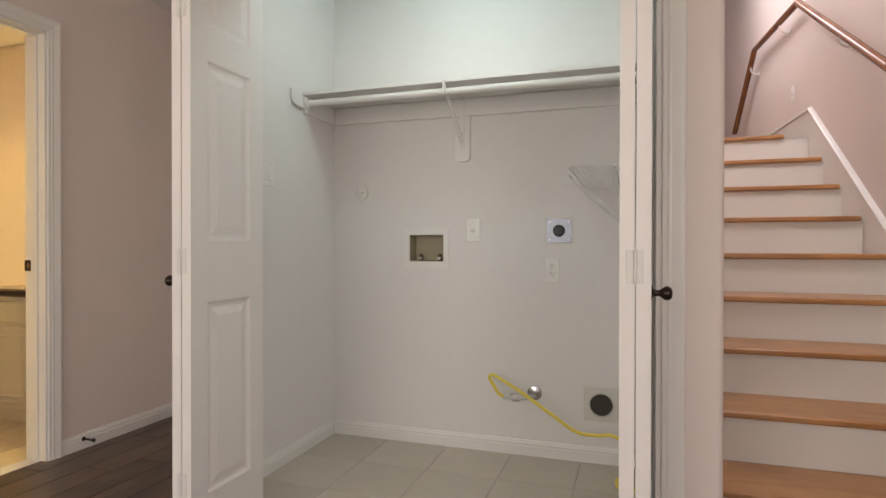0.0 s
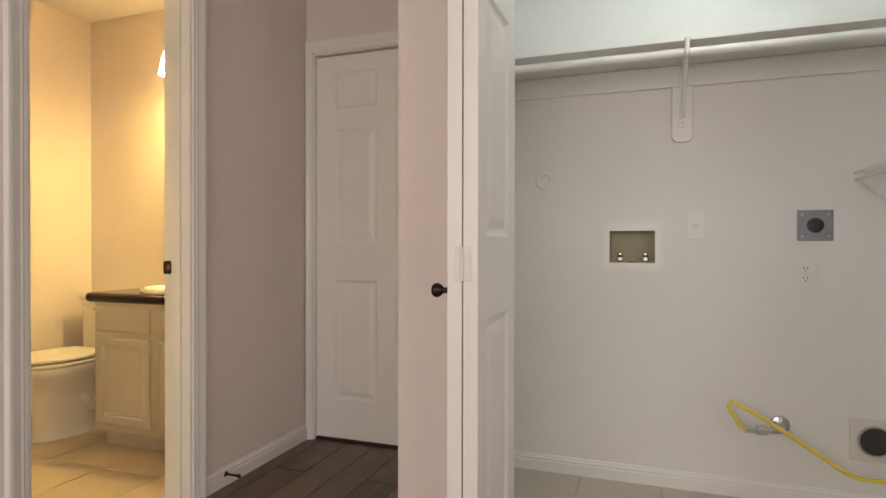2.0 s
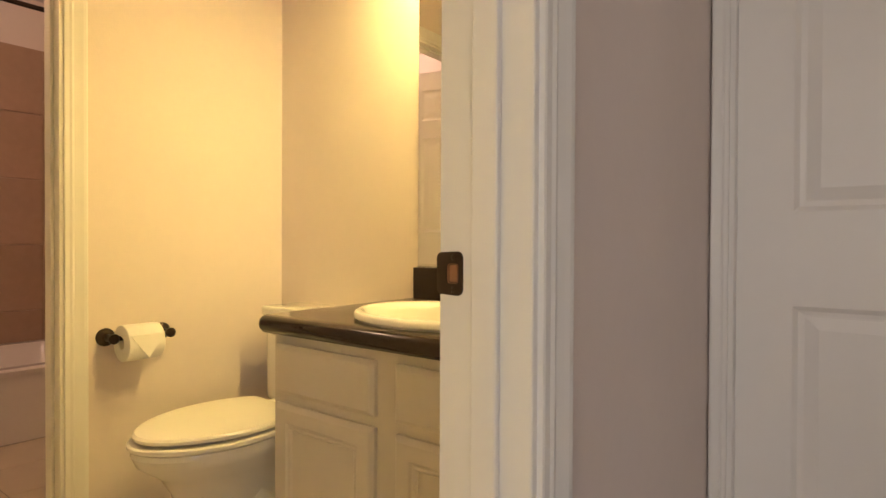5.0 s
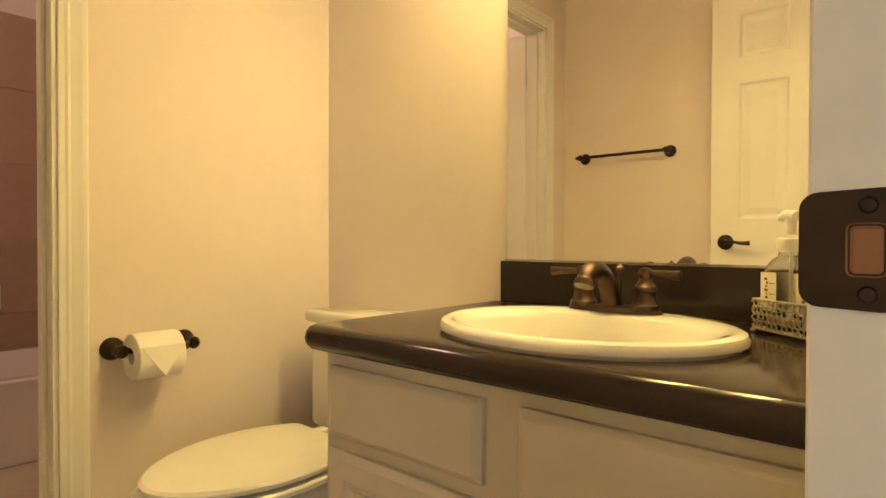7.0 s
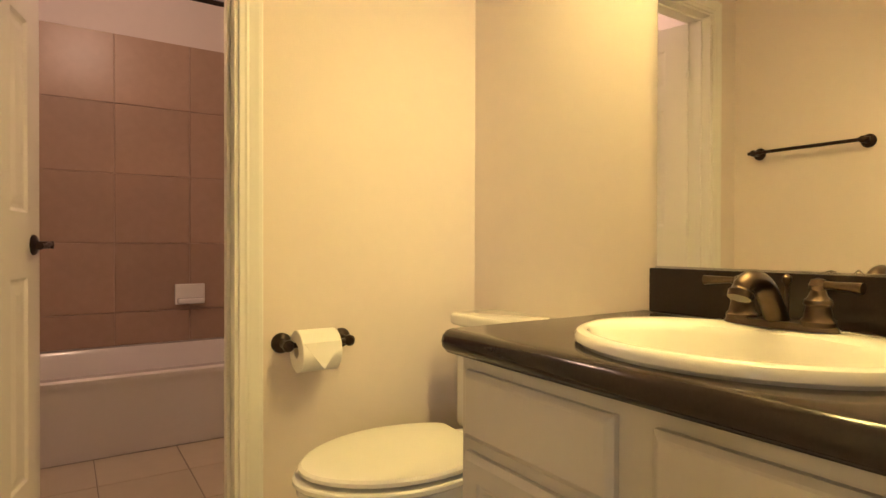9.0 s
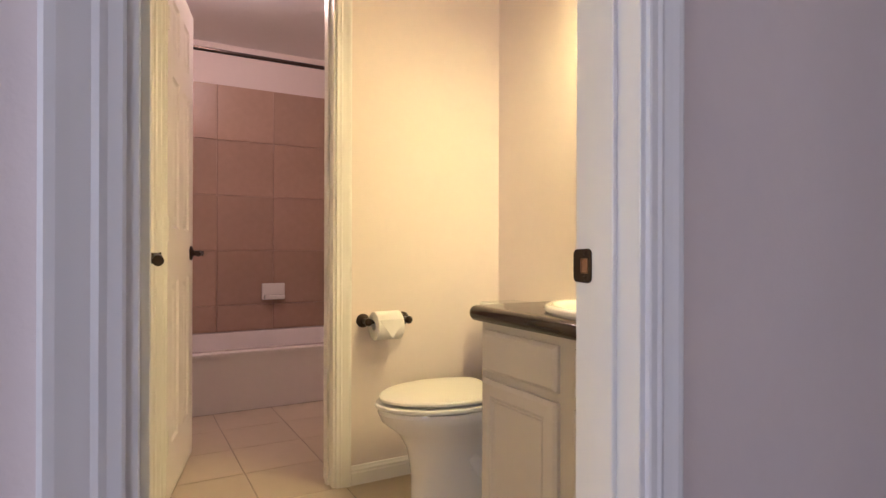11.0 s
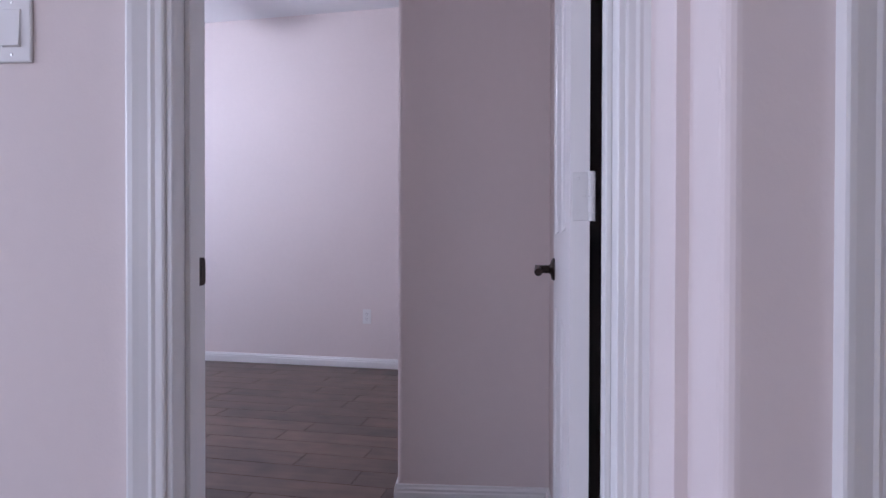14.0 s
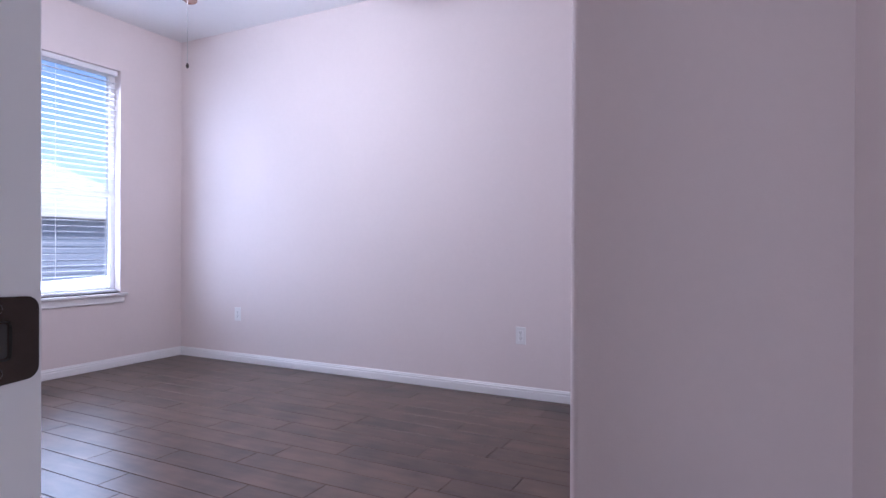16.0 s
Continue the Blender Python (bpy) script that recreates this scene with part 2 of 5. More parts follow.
def lathe(profile, sides=24, m=Matrix(), sx=1.0, sy=1.0, ring=False):
    """Turn a profile of (radius, height) about z; sx and sy make it oval."""
    bm = bmesh.new()
    rings = []
    for r, z in profile:
        rings.append([bm.verts.new(m @ Vector((max(r, 1e-4) * sx * math.cos(2 * math.pi * k / sides), max(r, 1e-4) * sy * math.sin(2 * math.pi * k / sides), z))) for k in range(sides)])
    for r0, r1 in zip(rings, rings[1:] + rings[:1] if ring else rings[1:]):
        for k in range(sides):
            bm.faces.new((r0[k], r0[(k + 1) % sides], r1[(k + 1) % sides], r1[k]))
    if not ring:
        bm.faces.new(rings[0])
        bm.faces.new(rings[-1])
    return bm


def loft(loops, closed=True):
    """Skin a row of loops with equal counts, capped at both ends."""
    bm = bmesh.new()
    rings = [[bm.verts.new(p) for p in loop] for loop in loops]
    n = len(rings[0])
    for r0, r1 in zip(rings, rings[1:]):
        for k in range(n if closed else n - 1):
            bm.faces.new((r0[k], r0[(k + 1) % n], r1[(k + 1) % n], r1[k]))
    bm.faces.new(rings[0])
    bm.faces.new(rings[-1])
    return bm


def smooth_line(pts, n=8):
    """Catmull-Rom points through a few given ones."""
    pts = [Vector(p) for p in pts]
    out = []
    for i in range(len(pts) - 1):
        p0, p1, p2, p3 = pts[max(i - 1, 0)], pts[i], pts[i + 1], pts[min(i + 2, len(pts) - 1)]
        for k in range(n):
            t = k / n
            out.append(0.5 * (2 * p1 + (p2 - p0) * t + (2 * p0 - 5 * p1 + 4 * p2 - p3) * t * t + (3 * p1 - p0 - 3 * p2 + p3) * t ** 3))
    return out + [pts[-1]]


# profile of the casings: across from the opening, proud of the wall
CASING = [(0.0, 0.0), (0.0, 0.009), (0.003, 0.0105), (0.014, 0.011), (0.020, 0.0135), (0.026, 0.0125), (0.040, 0.0155), (0.050, 0.018), (0.058, 0.0185), (0.062, 0.017), (0.064, 0.0)]
BASE = [(0.0, 0.0), (0.014, 0.0), (0.014, 0.048), (0.011, 0.053), (0.012, 0.062), (0.008, 0.068), (0.006, 0.076), (0.0, 0.078)]


def casing(name, a, b, top, at, left=1.0, right=1.0):
    """A mitred door casing. a, b: the opening's ends in plan; at: the way out of the wall; left, right: width factors."""
    a, b, n = Vector((*a, 0)), Vector((*b, 0)), Vector((*at, 0))
    along = (b - a).normalized()
    loops = []
    for base, zz, side, fac in ((a, 0, -1, left), (a, 1, -1, left), (b, 1, 1, right), (b, 0, 1, right)):
        loops.append([base + along * side * (u * fac + 0.005) + n * v + Vector((0, 0, (top + u + 0.005) if zz else 0.0)) for u, v in CASING])
    return structure(name, loft(loops), TRIM)


def baseboard(p, q, at, name="baseboard"):
    p, q, n = Vector((*p, 0)), Vector((*q, 0)), Vector((*at, 0))
    return structure(name, loft([[e + n * u + Vector((0, 0, v)) for u, v in BASE] for e in (p, q)]), TRIM)


def leaf_mesh(w, h, t, columns, rows):
    """A moulded panel door, hinge edge at x=0, bottom at z=0, thickness along y. columns, rows: the spans of the panels."""
    bm = bmesh.new()
    xs = sorted({0, w, *[v for c in columns for v in c]})
    zs = sorted({0, h, *[v for r in rows for v in r]})
    for s in (-1, 1):
        y = s * t / 2
        for x0, x1 in zip(xs, xs[1:]):
            for z0, z1 in zip(zs, zs[1:]):
                if (x0, x1) in columns and (z0, z1) in rows:
                    rings = []
                    for inset, depth in ((0, 0), (0.010, 0.007), (0.018, 0.008), (0.022, 0.008), (0.048, 0.002)):
                        yy = y - s * depth
                        rings.append([bm.verts.new(v) for v in ((x0 + inset, yy, z0 + inset), (x1 - inset, yy, z0 + inset), (x1 - inset, yy, z1 - inset), (x0 + inset, yy, z1 - inset))])
                    for r0, r1 in zip(rings, rings[1:]):
                        for k in range(4):
                            bm.faces.new((r0[k], r0[(k + 1) % 4], r1[(k + 1) % 4], r1[k]))
                    bm.faces.new(rings[-1])
                else:
                    bm.faces.new([bm.verts.new(v) for v in ((x0, y, z0), (x1, y, z0), (x1, y, z1), (x0, y, z1))])
    for quad in (((0, 0), (0, h)), ((0, h), (w, h)), ((w, h), (w, 0)), ((w, 0), (0, 0))):
        (xa, za), (xb, zb) = quad
        bm.faces.new([bm.verts.new(v) for v in ((xa, -t / 2, za), (xa, t / 2, za), (xb, t / 2, zb), (xb, -t / 2, zb))])
    bmesh.ops.remove_doubles(bm, verts=bm.verts, dist=1e-5)
    return bm


ROWS = [(0.20, 0.83), (1.03, 1.62), (1.73, 1.92)]


def hinge_parts(parent, zs, x, y, side=1):
    for z in zs:
        bm = tube([(x, y, z - 0.045), (x, y, z + 0.045)], 0.0065, 10)
        for k in range(-1, 2):
            add_box(bm, x - 0.007, x + 0.007, y - 0.007, y + 0.007, z + k * 0.03 - 0.0008, z + k * 0.03 + 0.0008)
        part("hinge", bm, HINGE, parent, "painted butt hinge", True)
        leaf = part("hinge_leaf", box(-0.002, -0.0002, y - side * 0.034, y - side * 0.001, z - 0.044, z + 0.044, 0.0008, 1), HINGE, parent)
        for dy, dz in ((0.024, -0.032), (0.013, 0.0), (0.024, 0.032)):
            part("screw", lathe([(0, 0), (0.0035, 0), (0.0025, 0.0006), (0, 0.0006)], 10, Matrix.Translation((-0.002, y - side * dy, z + dz)) @ Matrix.Rotation(radians(-90), 4, "Y")), HINGE, leaf)


def lever_handle(parent, x, z, t, towards):
    """Round rose and curved lever on both faces; towards: the sign along x in which the lever points."""
    for s in (-1, 1):
        y = s * t / 2
        rot = Matrix.Translation((x, y, z)) @ Matrix.Rotation(radians(-90 * s), 4, "X")
        rose = part("handle_rose", lathe([(0.0, 0), (0.033, 0), (0.033, 0.004), (0.028, 0.009), (0.016, 0.012), (0.012, 0.016), (0.0115, 0.05), (0.013, 0.055), (0.0, 0.058)], 28, rot), BRONZE, parent, "oil-rubbed bronze rose", True)
        line = smooth_line([(x, y + s * 0.046, z), (x + towards * 0.03, y + s * 0.05, z + 0.002), (x + towards * 0.07, y + s * 0.052, z - 0.004), (x + towards * 0.105, y + s * 0.048, z - 0.004)], 5)
        n = len(line)
        part("lever", tube(line, [0.011 - 0.004 * math.sin(math.pi * i / (n - 1)) for i in range(n)], 12), BRONZE, parent, "curved bronze lever", True)


def panel_door(name, label, m, w, h=2.03, t=0.035, lever=None, hinge_side=1, middle=1.02):
    d = thing(name, label, "door", m)
    cw = (w - 0.11 * 2 - 0.10) / 2
    part("leaf", leaf_mesh(w, h, t, [(0.11, 0.11 + cw), (0.21 + cw, 0.21 + 2 * cw)], ROWS), DOORP, d)
    if lever is not None:
        lever_handle(d, w - 0.062, lever, t, -1)
        part("latch_plate", box(w, w + 0.002, -0.012, 0.012, lever - 0.028, lever + 0.028, 0.0005, 1), BRONZE, d)
    hinge_parts(d, (0.235, middle, 1.80), -0.003, hinge_side * (t / 2 + 0.003), hinge_side)
    return d


# ---- the plan ----
WX = -2.452          # hall's west wall, with the bathroom door
BX = -2.70          # the bedroom door's wall, set back
DY = 2.765           # wall with the closed door
CY = 1.70            # front of the laundry closet
HALL_H, BATH_H, BED_H = 2.45, 2.45, 2.92
WT = 0.115
S0, S1 = 1.313, 1.946    # bathroom doorway
B0, B1 = 0.299, 1.058    # bedroom doorway
DOOR_T = 2.05
T0, T1 = 1.43, 2.05      # doorway to the tub room
NY = 2.85            # bathroom's north wall
BWX = -4.11          # bathroom's west wall
BSY = 1.215          # bathroom's south wall

def wall_with_door(name, axis, face0, face1, a, b, d0, d1, top, high, corners=()):
    """A wall along y (axis 'y') or x between a and b with one doorway d0..d1."""
    bm = bmesh.new()
    for lo, hi, z0, z1 in ((a, d0, 0, high), (d1, b, 0, high), (d0, d1, top, high)):
        if hi - lo > 1e-4:
            if axis == "y":
                add_box(bm, face0, face1, lo, hi, z0, z1)
            else:
                add_box(bm, lo, hi, face0, face1, z0, z1)
    picked = []
    for e in bm.edges:
        p, q = e.verts
        if abs(p.co.z - q.co.z) > 1e-4 and any(abs(p.co.x - cx) < 1e-4 and abs(p.co.y - cy) < 1e-4 for cx, cy in corners):
            picked.append(e)
    if picked:
        bmesh.ops.bevel(bm, geom=picked, offset=0.02, segments=5, profile=0.5, affect="EDGES")
    return structure(name, bm, WALL)


def jamb(name, axis, f0, f1, d0, d1, top, stop_at):
    """Door lining with a stop strip; f0..f1: through the wall."""
    bm = bmesh.new()
    def slab(u0, u1, v0, v1, z0, z1, bev=0.0015):
        if axis == "y":
            add_box(bm, u0, u1, v0, v1, z0, z1, bev, 1)
        else:
            add_box(bm, v0, v1, u0, u1, z0, z1, bev, 1)
    k = 0.016
    slab(f0, f1, d0 - 0.012, d0 + 0.006, 0, top)
    slab(f0, f1, d1 - 0.006, d1 + 0.012, 0, top)
    slab(f0, f1, d0 + 0.006, d1 - 0.006, top - 0.006, top + 0.012)
    s0, s1 = stop_at
    slab(s0, s1, d0 + 0.006, d0 + k, 0, top - 0.006)
    slab(s0, s1, d1 - k, d1 - 0.006, 0, top - 0.006)
    slab(s0, s1, d0 + k, d1 - k, top - 0.006 - 0.01, top - 0.006)
    return structure(name, bm, TRIM)


# west wall of the hall with the bathroom doorway; rounded at the set-back
wall_with_door("wall_bath_east", "y", WX - WT, WX, BSY + 0.0, DY + 0.2, S0 - 0.012, S1 + 0.012, DOOR_T + 0.012, 2.95)
structure("wall_setback", round_box(BX - 0.03, WX, 1.118, BSY, 0, 2.95, [(WX, 1.118)]), WALL)
wall_with_door("wall_bedroom_east", "y", BX - WT, BX, -4.2, 1.118, B0 - 0.012, B1 + 0.012, DOOR_T + 0.012, 2.95)
jamb("door_frame_bath", "y", WX - WT - 0.014, WX + 0.002, S0, S1, DOOR_T, (WX - 0.075, WX - 0.04))
jamb("door_frame_bedroom", "y", BX - WT - 0.002, BX + 0.002, B0, B1, DOOR_T, (BX - 0.075, BX - 0.04))
casing("trim_bath_hall", (WX, S0), (WX, S1), DOOR_T, (1, 0))
casing("trim_bath_inside", (WX - WT, S0), (WX - WT, S1), DOOR_T, (-1, 0))
casing("trim_bedroom_hall", (BX, B0), (BX, B1), DOOR_T, (1, 0))
casing("trim_bedroom_inside", (BX - WT, B0), (BX - WT, B1), DOOR_T, (-1, 0), 1, 0.8)

# wall with the closed door
DX0, DX1, END_T = -2.408, -1.592, 2.03
wall_with_door("wall_end", "x", DY, DY + WT, WX, -1.355, DX0 - 0.012, DX1 + 0.012, END_T + 0.012, HALL_H)
jamb("door_frame_end", "x", DY - 0.002, DY + WT, DX0, DX1, END_T, (DY + 0.066, DY + 0.09))
casing("trim_end", (DX0, DY), (DX1, DY), END_T, (0, -1), 0.55, 0.95)
structure("wall_behind_end_door", box(WX, -1.3, DY + 0.2, DY + 0.25, 0, HALL_H), WALL)
structure("threshold", box(DX0, DX1, DY + 0.01, DY + 0.10, 0.0, 0.012, 0.004), JOINT)

# laundry closet
CX0, CX1, CB = -1.355, 0.305, 2.752
OP0, OP1 = -1.205, 0.285
structure("wall_closet_west", box(-1.451, CX0, CY + WT, CB + 0.1, 0, HALL_H), WALL)
bm = round_box(-1.451, OP0, CY, CY + WT, 0, HALL_H, [(-1.451, CY)])
add_box(bm, OP0, OP1, CY, CY + WT, 2.08, HALL_H)
structure("wall_closet_front", bm, WALL)
structure("wall_closet_pier", round_box(OP1, 0.455, CY, CY + WT, 0, HALL_H, [(0.455, CY)]), WALL)
structure("wall_closet_east", box(CX1, 0.455, CY + WT, 7.6, 0, 5.0), WALL)
bm = bmesh.new()
for x0, x1, z0, z1 in ((CX0, -0.904, 0, HALL_H), (-0.716, CX1, 0, HALL_H), (-0.904, -0.716, 0, 0.952), (-0.904, -0.716, 1.092, HALL_H)):
    add_box(bm, x0, x1, CB, CB + 0.1, z0, z1)
structure("wall_closet_back", bm, CLOSETP)
structure("wall_closet_lining", box(CX0 + 0.0, CX0 + 0.003, CY + WT, CB, 0, HALL_H), CLOSETP)
structure("wall_closet_lining_east", box(CX1 - 0.003, CX1, CY + WT, CB, 0, HALL_H), CLOSETP)
jamb("door_frame_closet", "x", CY - 0.002, CY + WT + 0.002, OP0 + 0.004, OP1 - 0.004, 2.07, (CY + 0.09, CY + 0.112))
casing("trim_closet", (OP0, CY), (OP1, CY), 2.07, (0, -1))

# stairwell
SX = 1.474


def stair_x(y):
    """The stairwell's east wall runs slightly askew."""
    return 1.356 - 0.0475 * (y - 4.38)


# unseen stretch of wall; its opening is added to go with the east fill
bm = bmesh.new()
for y0, y1, z0, z1 in ((-3.1, -2.5, 0, 5.0), (-0.5, 1.9, 0, 5.0), (-2.5, -0.5, 0, 0.6), (-2.5, -0.5, 2.2, 5.0)):
    add_box(bm, SX, SX + 0.1, y0, y1, z0, z1)
structure("wall_hall_east", bm, WALL)
structure("wall_stair_east", loft([[(stair_x(y), y, 0), (SX + 0.1, y, 0), (SX + 0.1, y, 5.0), (stair_x(y), y, 5.0)] for y in (1.9, 7.5)]), WALL)
structure("wall_stair_back", box(0.3, 1.6, 7.5, 7.6, 0, 5.0), WALL)
structure("ceiling_stair", box(0.3, 1.6, 1.7, 7.6, 5.0, 5.1), CEIL)
structure("wall_over_stair", box(0.455, SX, CY, CY + 0.1, HALL_H, 5.0), WALL)

# the hall's far walls, unseen; the opening behind the walker is added for the fill light
bm = bmesh.new()
for x0, x1, z0, z1 in ((BX, -2.6, 0, HALL_H), (-0.3, SX, 0, HALL_H), (-2.6, -0.3, 0, 0.6), (-2.6, -0.3, 2.35, HALL_H)):
    add_box(bm, x0, x1, -3.1, -3.0, z0, z1)
structure("wall_hall_south", bm, WALL)
structure("ceiling_hall", box(BX - 0.02, SX, -3.1, CY, HALL_H, HALL_H + 0.08), CEIL)
structure("ceiling_vestibule", box(WX, -1.451, CY, DY + 0.2, HALL_H + 0.002, HALL_H + 0.08), CEIL)
structure("ceiling_closet", box(-1.451, 0.455, CY, CB + 0.1, HALL_H + 0.004, HALL_H + 0.08), CEIL)

# bathroom and tub room
structure("wall_bath_north", box(-6.3, WX - WT, NY, NY + 0.1, 0, BATH_H), WALL)
structure("wall_bath_south", box(-4.16, WX - WT, 1.1, BSY, 0, 2.95), WALL)
wall_with_door("wall_bath_west", "y", BWX - WT, BWX, BSY, NY, T0 - 0.012, T1 + 0.012, DOOR_T + 0.012, BATH_H)
jamb("door_frame_tub", "y", BWX - WT - 0.002, BWX + 0.002, T0, T1, DOOR_T, (BWX - 0.07, BWX - 0.04))
casing("trim_tub", (BWX, T0), (BWX, T1), DOOR_T, (1, 0))
structure("ceiling_bath", box(-6.4, WX - WT, 1.0, NY, BATH_H, BATH_H + 0.08), CEIL)
structure("wall_tub_south", box(-6.4, BWX - WT, 1.0, 1.1, 0, BATH_H), WALL)
structure("wall_tub_west", box(-6.4, -6.3, 1.1, NY + 0.1, 0, BATH_H), WALL)

# bedroom
EX, EY = -3.972, 0.513
structure("wall_bedroom_closet_east", round_box(EX - 0.12, EX, EY, 1.1, 0, 2.95, [(EX, EY)]), WALL)
structure("wall_bedroom_north", box(-6.95, EX - 0.12, EY, EY + 0.1, 0, 2.95), WALL)
RX, RY = -6.86, -3.39
# the bedroom's outer walls stand slightly askew to the hall
ASKEW = Matrix.Translation((RX, RY, 0)) @ Matrix.Rotation(radians(-8), 4, "Z") @ Matrix.Translation((-RX, -RY, 0))


def askew(ob):
    ob.matrix_world = ASKEW @ ob.matrix_basis
    return ob


askew(structure("wall_bedroom_west", box(RX - 0.12, RX, RY - 0.12, RY + 4.0, 0, 2.97), WALL))
W0, W1, Z0, Z1 = RX + 0.60, RX + 1.62, 0.62, 2.49
bm = bmesh.new()
for x0, x1, z0, z1 in ((RX, W0, 0, 2.97), (W1, BX - WT + 0.1, 0, 2.97), (W0, W1, 0, Z0), (W0, W1, Z1, 2.97)):
    add_box(bm, x0, x1, RY - 0.14, RY, z0, z1)
askew(structure("wall_bedroom_south", bm, WALL))
structure("ceiling_bedroom", box(RX - 0.1, BX - WT, RY - 0.8, 1.1, BED_H, BED_H + 0.04), CEIL)

# baseboards
for p, q, at in (((WX, S1 + 0.07), (WX, DY), (1, 0)), ((WX, 1.14), (WX, S0 - 0.07), (1, 0)), ((BX, -3.0), (BX, B0 - 0.07), (1, 0)),
                 ((CX0, CY + WT), (CX0, CB), (1, 0)), ((CX0, CB), (CX1, CB), (0, -1)), ((CX1, CY + WT), (CX1, CB), (-1, 0)),
                 ((-1.451, CY + 0.02), (-1.451, DY), (-1, 0)), ((-1.44, CY), (OP0 - 0.07, CY), (0, -1)), ((OP1 + 0.07, CY), (0.44, CY), (0, -1)),
                 ((BWX, T1 + 0.07), (BWX, NY), (1, 0)), ((BWX, NY), (-3.4, NY), (0, -1)), ((BWX, BSY), (WX - WT, BSY), (0, 1)),
                 ((EX, EY), (EX, 1.1), (1, 0)), ((-6.2, EY), (EX, EY), (0, -1)), ((BX - WT, -4.0), (BX - WT, B0 - 0.07), (-1, 0)),
                 ((EX, 1.1), (BX - WT, 1.1), (0, -1))):
    baseboard(p, q, at)

askew(baseboard((RX, RY), (RX, RY + 3.9), (1, 0)))
askew(baseboard((RX, RY), (BX - WT, RY), (0, 1)))

# ---- doors ----
d = panel_door("door_1", "closed white six-panel door with bronze lever", pose(DX0 + 0.004, DY + 0.044, 0.014), DX1 - DX0 - 0.008, h=2.005, lever=0.875, hinge_side=-1)
panel_door("door_2", "open white six-panel bedroom door with bronze lever", pose(BX - WT + 0.003, 1.011, 0.012, 0, 0, 175.0), 0.685, lever=0.93, hinge_side=-1, middle=1.09)
panel_door("door_3", "open white six-panel bathroom door with bronze lever", pose(WX - WT - 0.05, 1.283, 0.012, 0, 0, 178.0), 0.70, lever=0.93, hinge_side=-1)
panel_door("door_4", "open white six-panel door to the tub room", pose(BWX - WT, T0 + 0.0, 0.012, 0, 0, 166.0), 0.605, lever=0.93, hinge_side=-1)


def strike(name, y, x, z, side, hole):
    """Dark strike plate on a jamb's face."""
    s = thing(name, "dark bronze strike plate screwed to the door jamb", "strike plate")
    s.location = (x, y, z)
    outline = []
    for cx, cz, a0 in ((0.000, 0.019, 0), (-0.023, 0.018, 90), (-0.023, -0.018, 180), (0.000, -0.019, 270)):
        for k in range(6):
            a = radians(a0 + 18 * k)
            outline.append((cx + 0.008 * math.cos(a), cz + 0.008 * math.sin(a)))
    bm = loft([[(px, -side * 0.003 if px < -0.027 and d == 0 else side * d, pz) for px, pz in outline] for d in (0.0, 0.0018, 0.0022)])
    part("plate", bm, BRONZE, s)
    part("latch_hole", box(-0.013, 0.002, side * 0.001, side * 0.0028, -0.012, 0.012, 0.003, 2), hole, s, "latch hole")
    for zz in (-0.0195, 0.0195):
        part("screw", lathe([(0, 0), (0.004, 0), (0.003, 0.0012), (0, 0.0014)], 10, Matrix.Translation((-0.005, side * 0.002, zz)) @ Matrix.Rotation(radians(-90 * side), 4, "X")), BRONZE, s)
    return s


strike("strike_plate", S1 - 0.006, WX - 0.101, 0.937, -1, BAREWOOD)
# this latch hole is a raised piece with its shade painted dark
strike("strike_plate", B0 + 0.006, BX - 0.082, 0.962, 1, HOLE_SHADE)


# ---- laundry closet ----
def knob_part(parent, x, y, z, way):
    rot = Matrix.Translation((x, y, z)) @ Matrix.Rotation(radians(90 * way), 4, "Y")
    part("knob", lathe([(0, 0), (0.018, 0), (0.019, 0.003), (0.010, 0.006), (0.0075, 0.012), (0.0075, 0.02), (0.013, 0.026), (0.0175, 0.034), (0.0175, 0.040), (0.013, 0.047), (0, 0.050)], 24, rot), BRONZE, parent, "round dark bronze knob", True)


def bifold(name, x, way, tilt):
    """Two leaves folded together; x: jamb-side face; way: sign towards the opening's middle."""
    d = thing(name, "white panelled bifold closet door folded open", "bifold door", pose(x, 1.405, 0.02), "bifold closet doors")
    w, t = 0.368, 0.035
    for k in (0, 1):
        x0 = way * (t / 2 + k * (t + 0.004))
        bm = leaf_mesh(w, 2.02, t, [(0.075, w - 0.075)], ROWS)
        bm.transform(Matrix.Translation((x0, 0, 0)) @ Matrix.Rotation(radians(90 + (tilt if k else -tilt * 0.3)), 4, "Z"))
        part("leaf", bm, DOORP, d)
    for z in (0.25, 0.965, 1.78):
        bm = box(way * (t * 0.55), way * (t * 1.65), -0.003, -0.0005, z - 0.04, z + 0.04, 0.0008, 1)
        add_tube(bm, [(way * (t + 0.002), -0.005, z - 0.04), (way * (t + 0.002), -0.005, z + 0.04)], 0.0045, 8)
        part("hinge", bm, HINGE, d, "painted fold hinge")
    knob_part(d, 0, 0.03, 0.90, -way)
    return d


bifold("bifold_door", -1.186, 1, -0.5)
bifold("bifold_door", 0.254, -1, 0.5)
structure("door_track", box(OP0 + 0.02, OP1 - 0.02, CY + 0.04, CY + 0.07, 2.045, 2.058), STEEL)

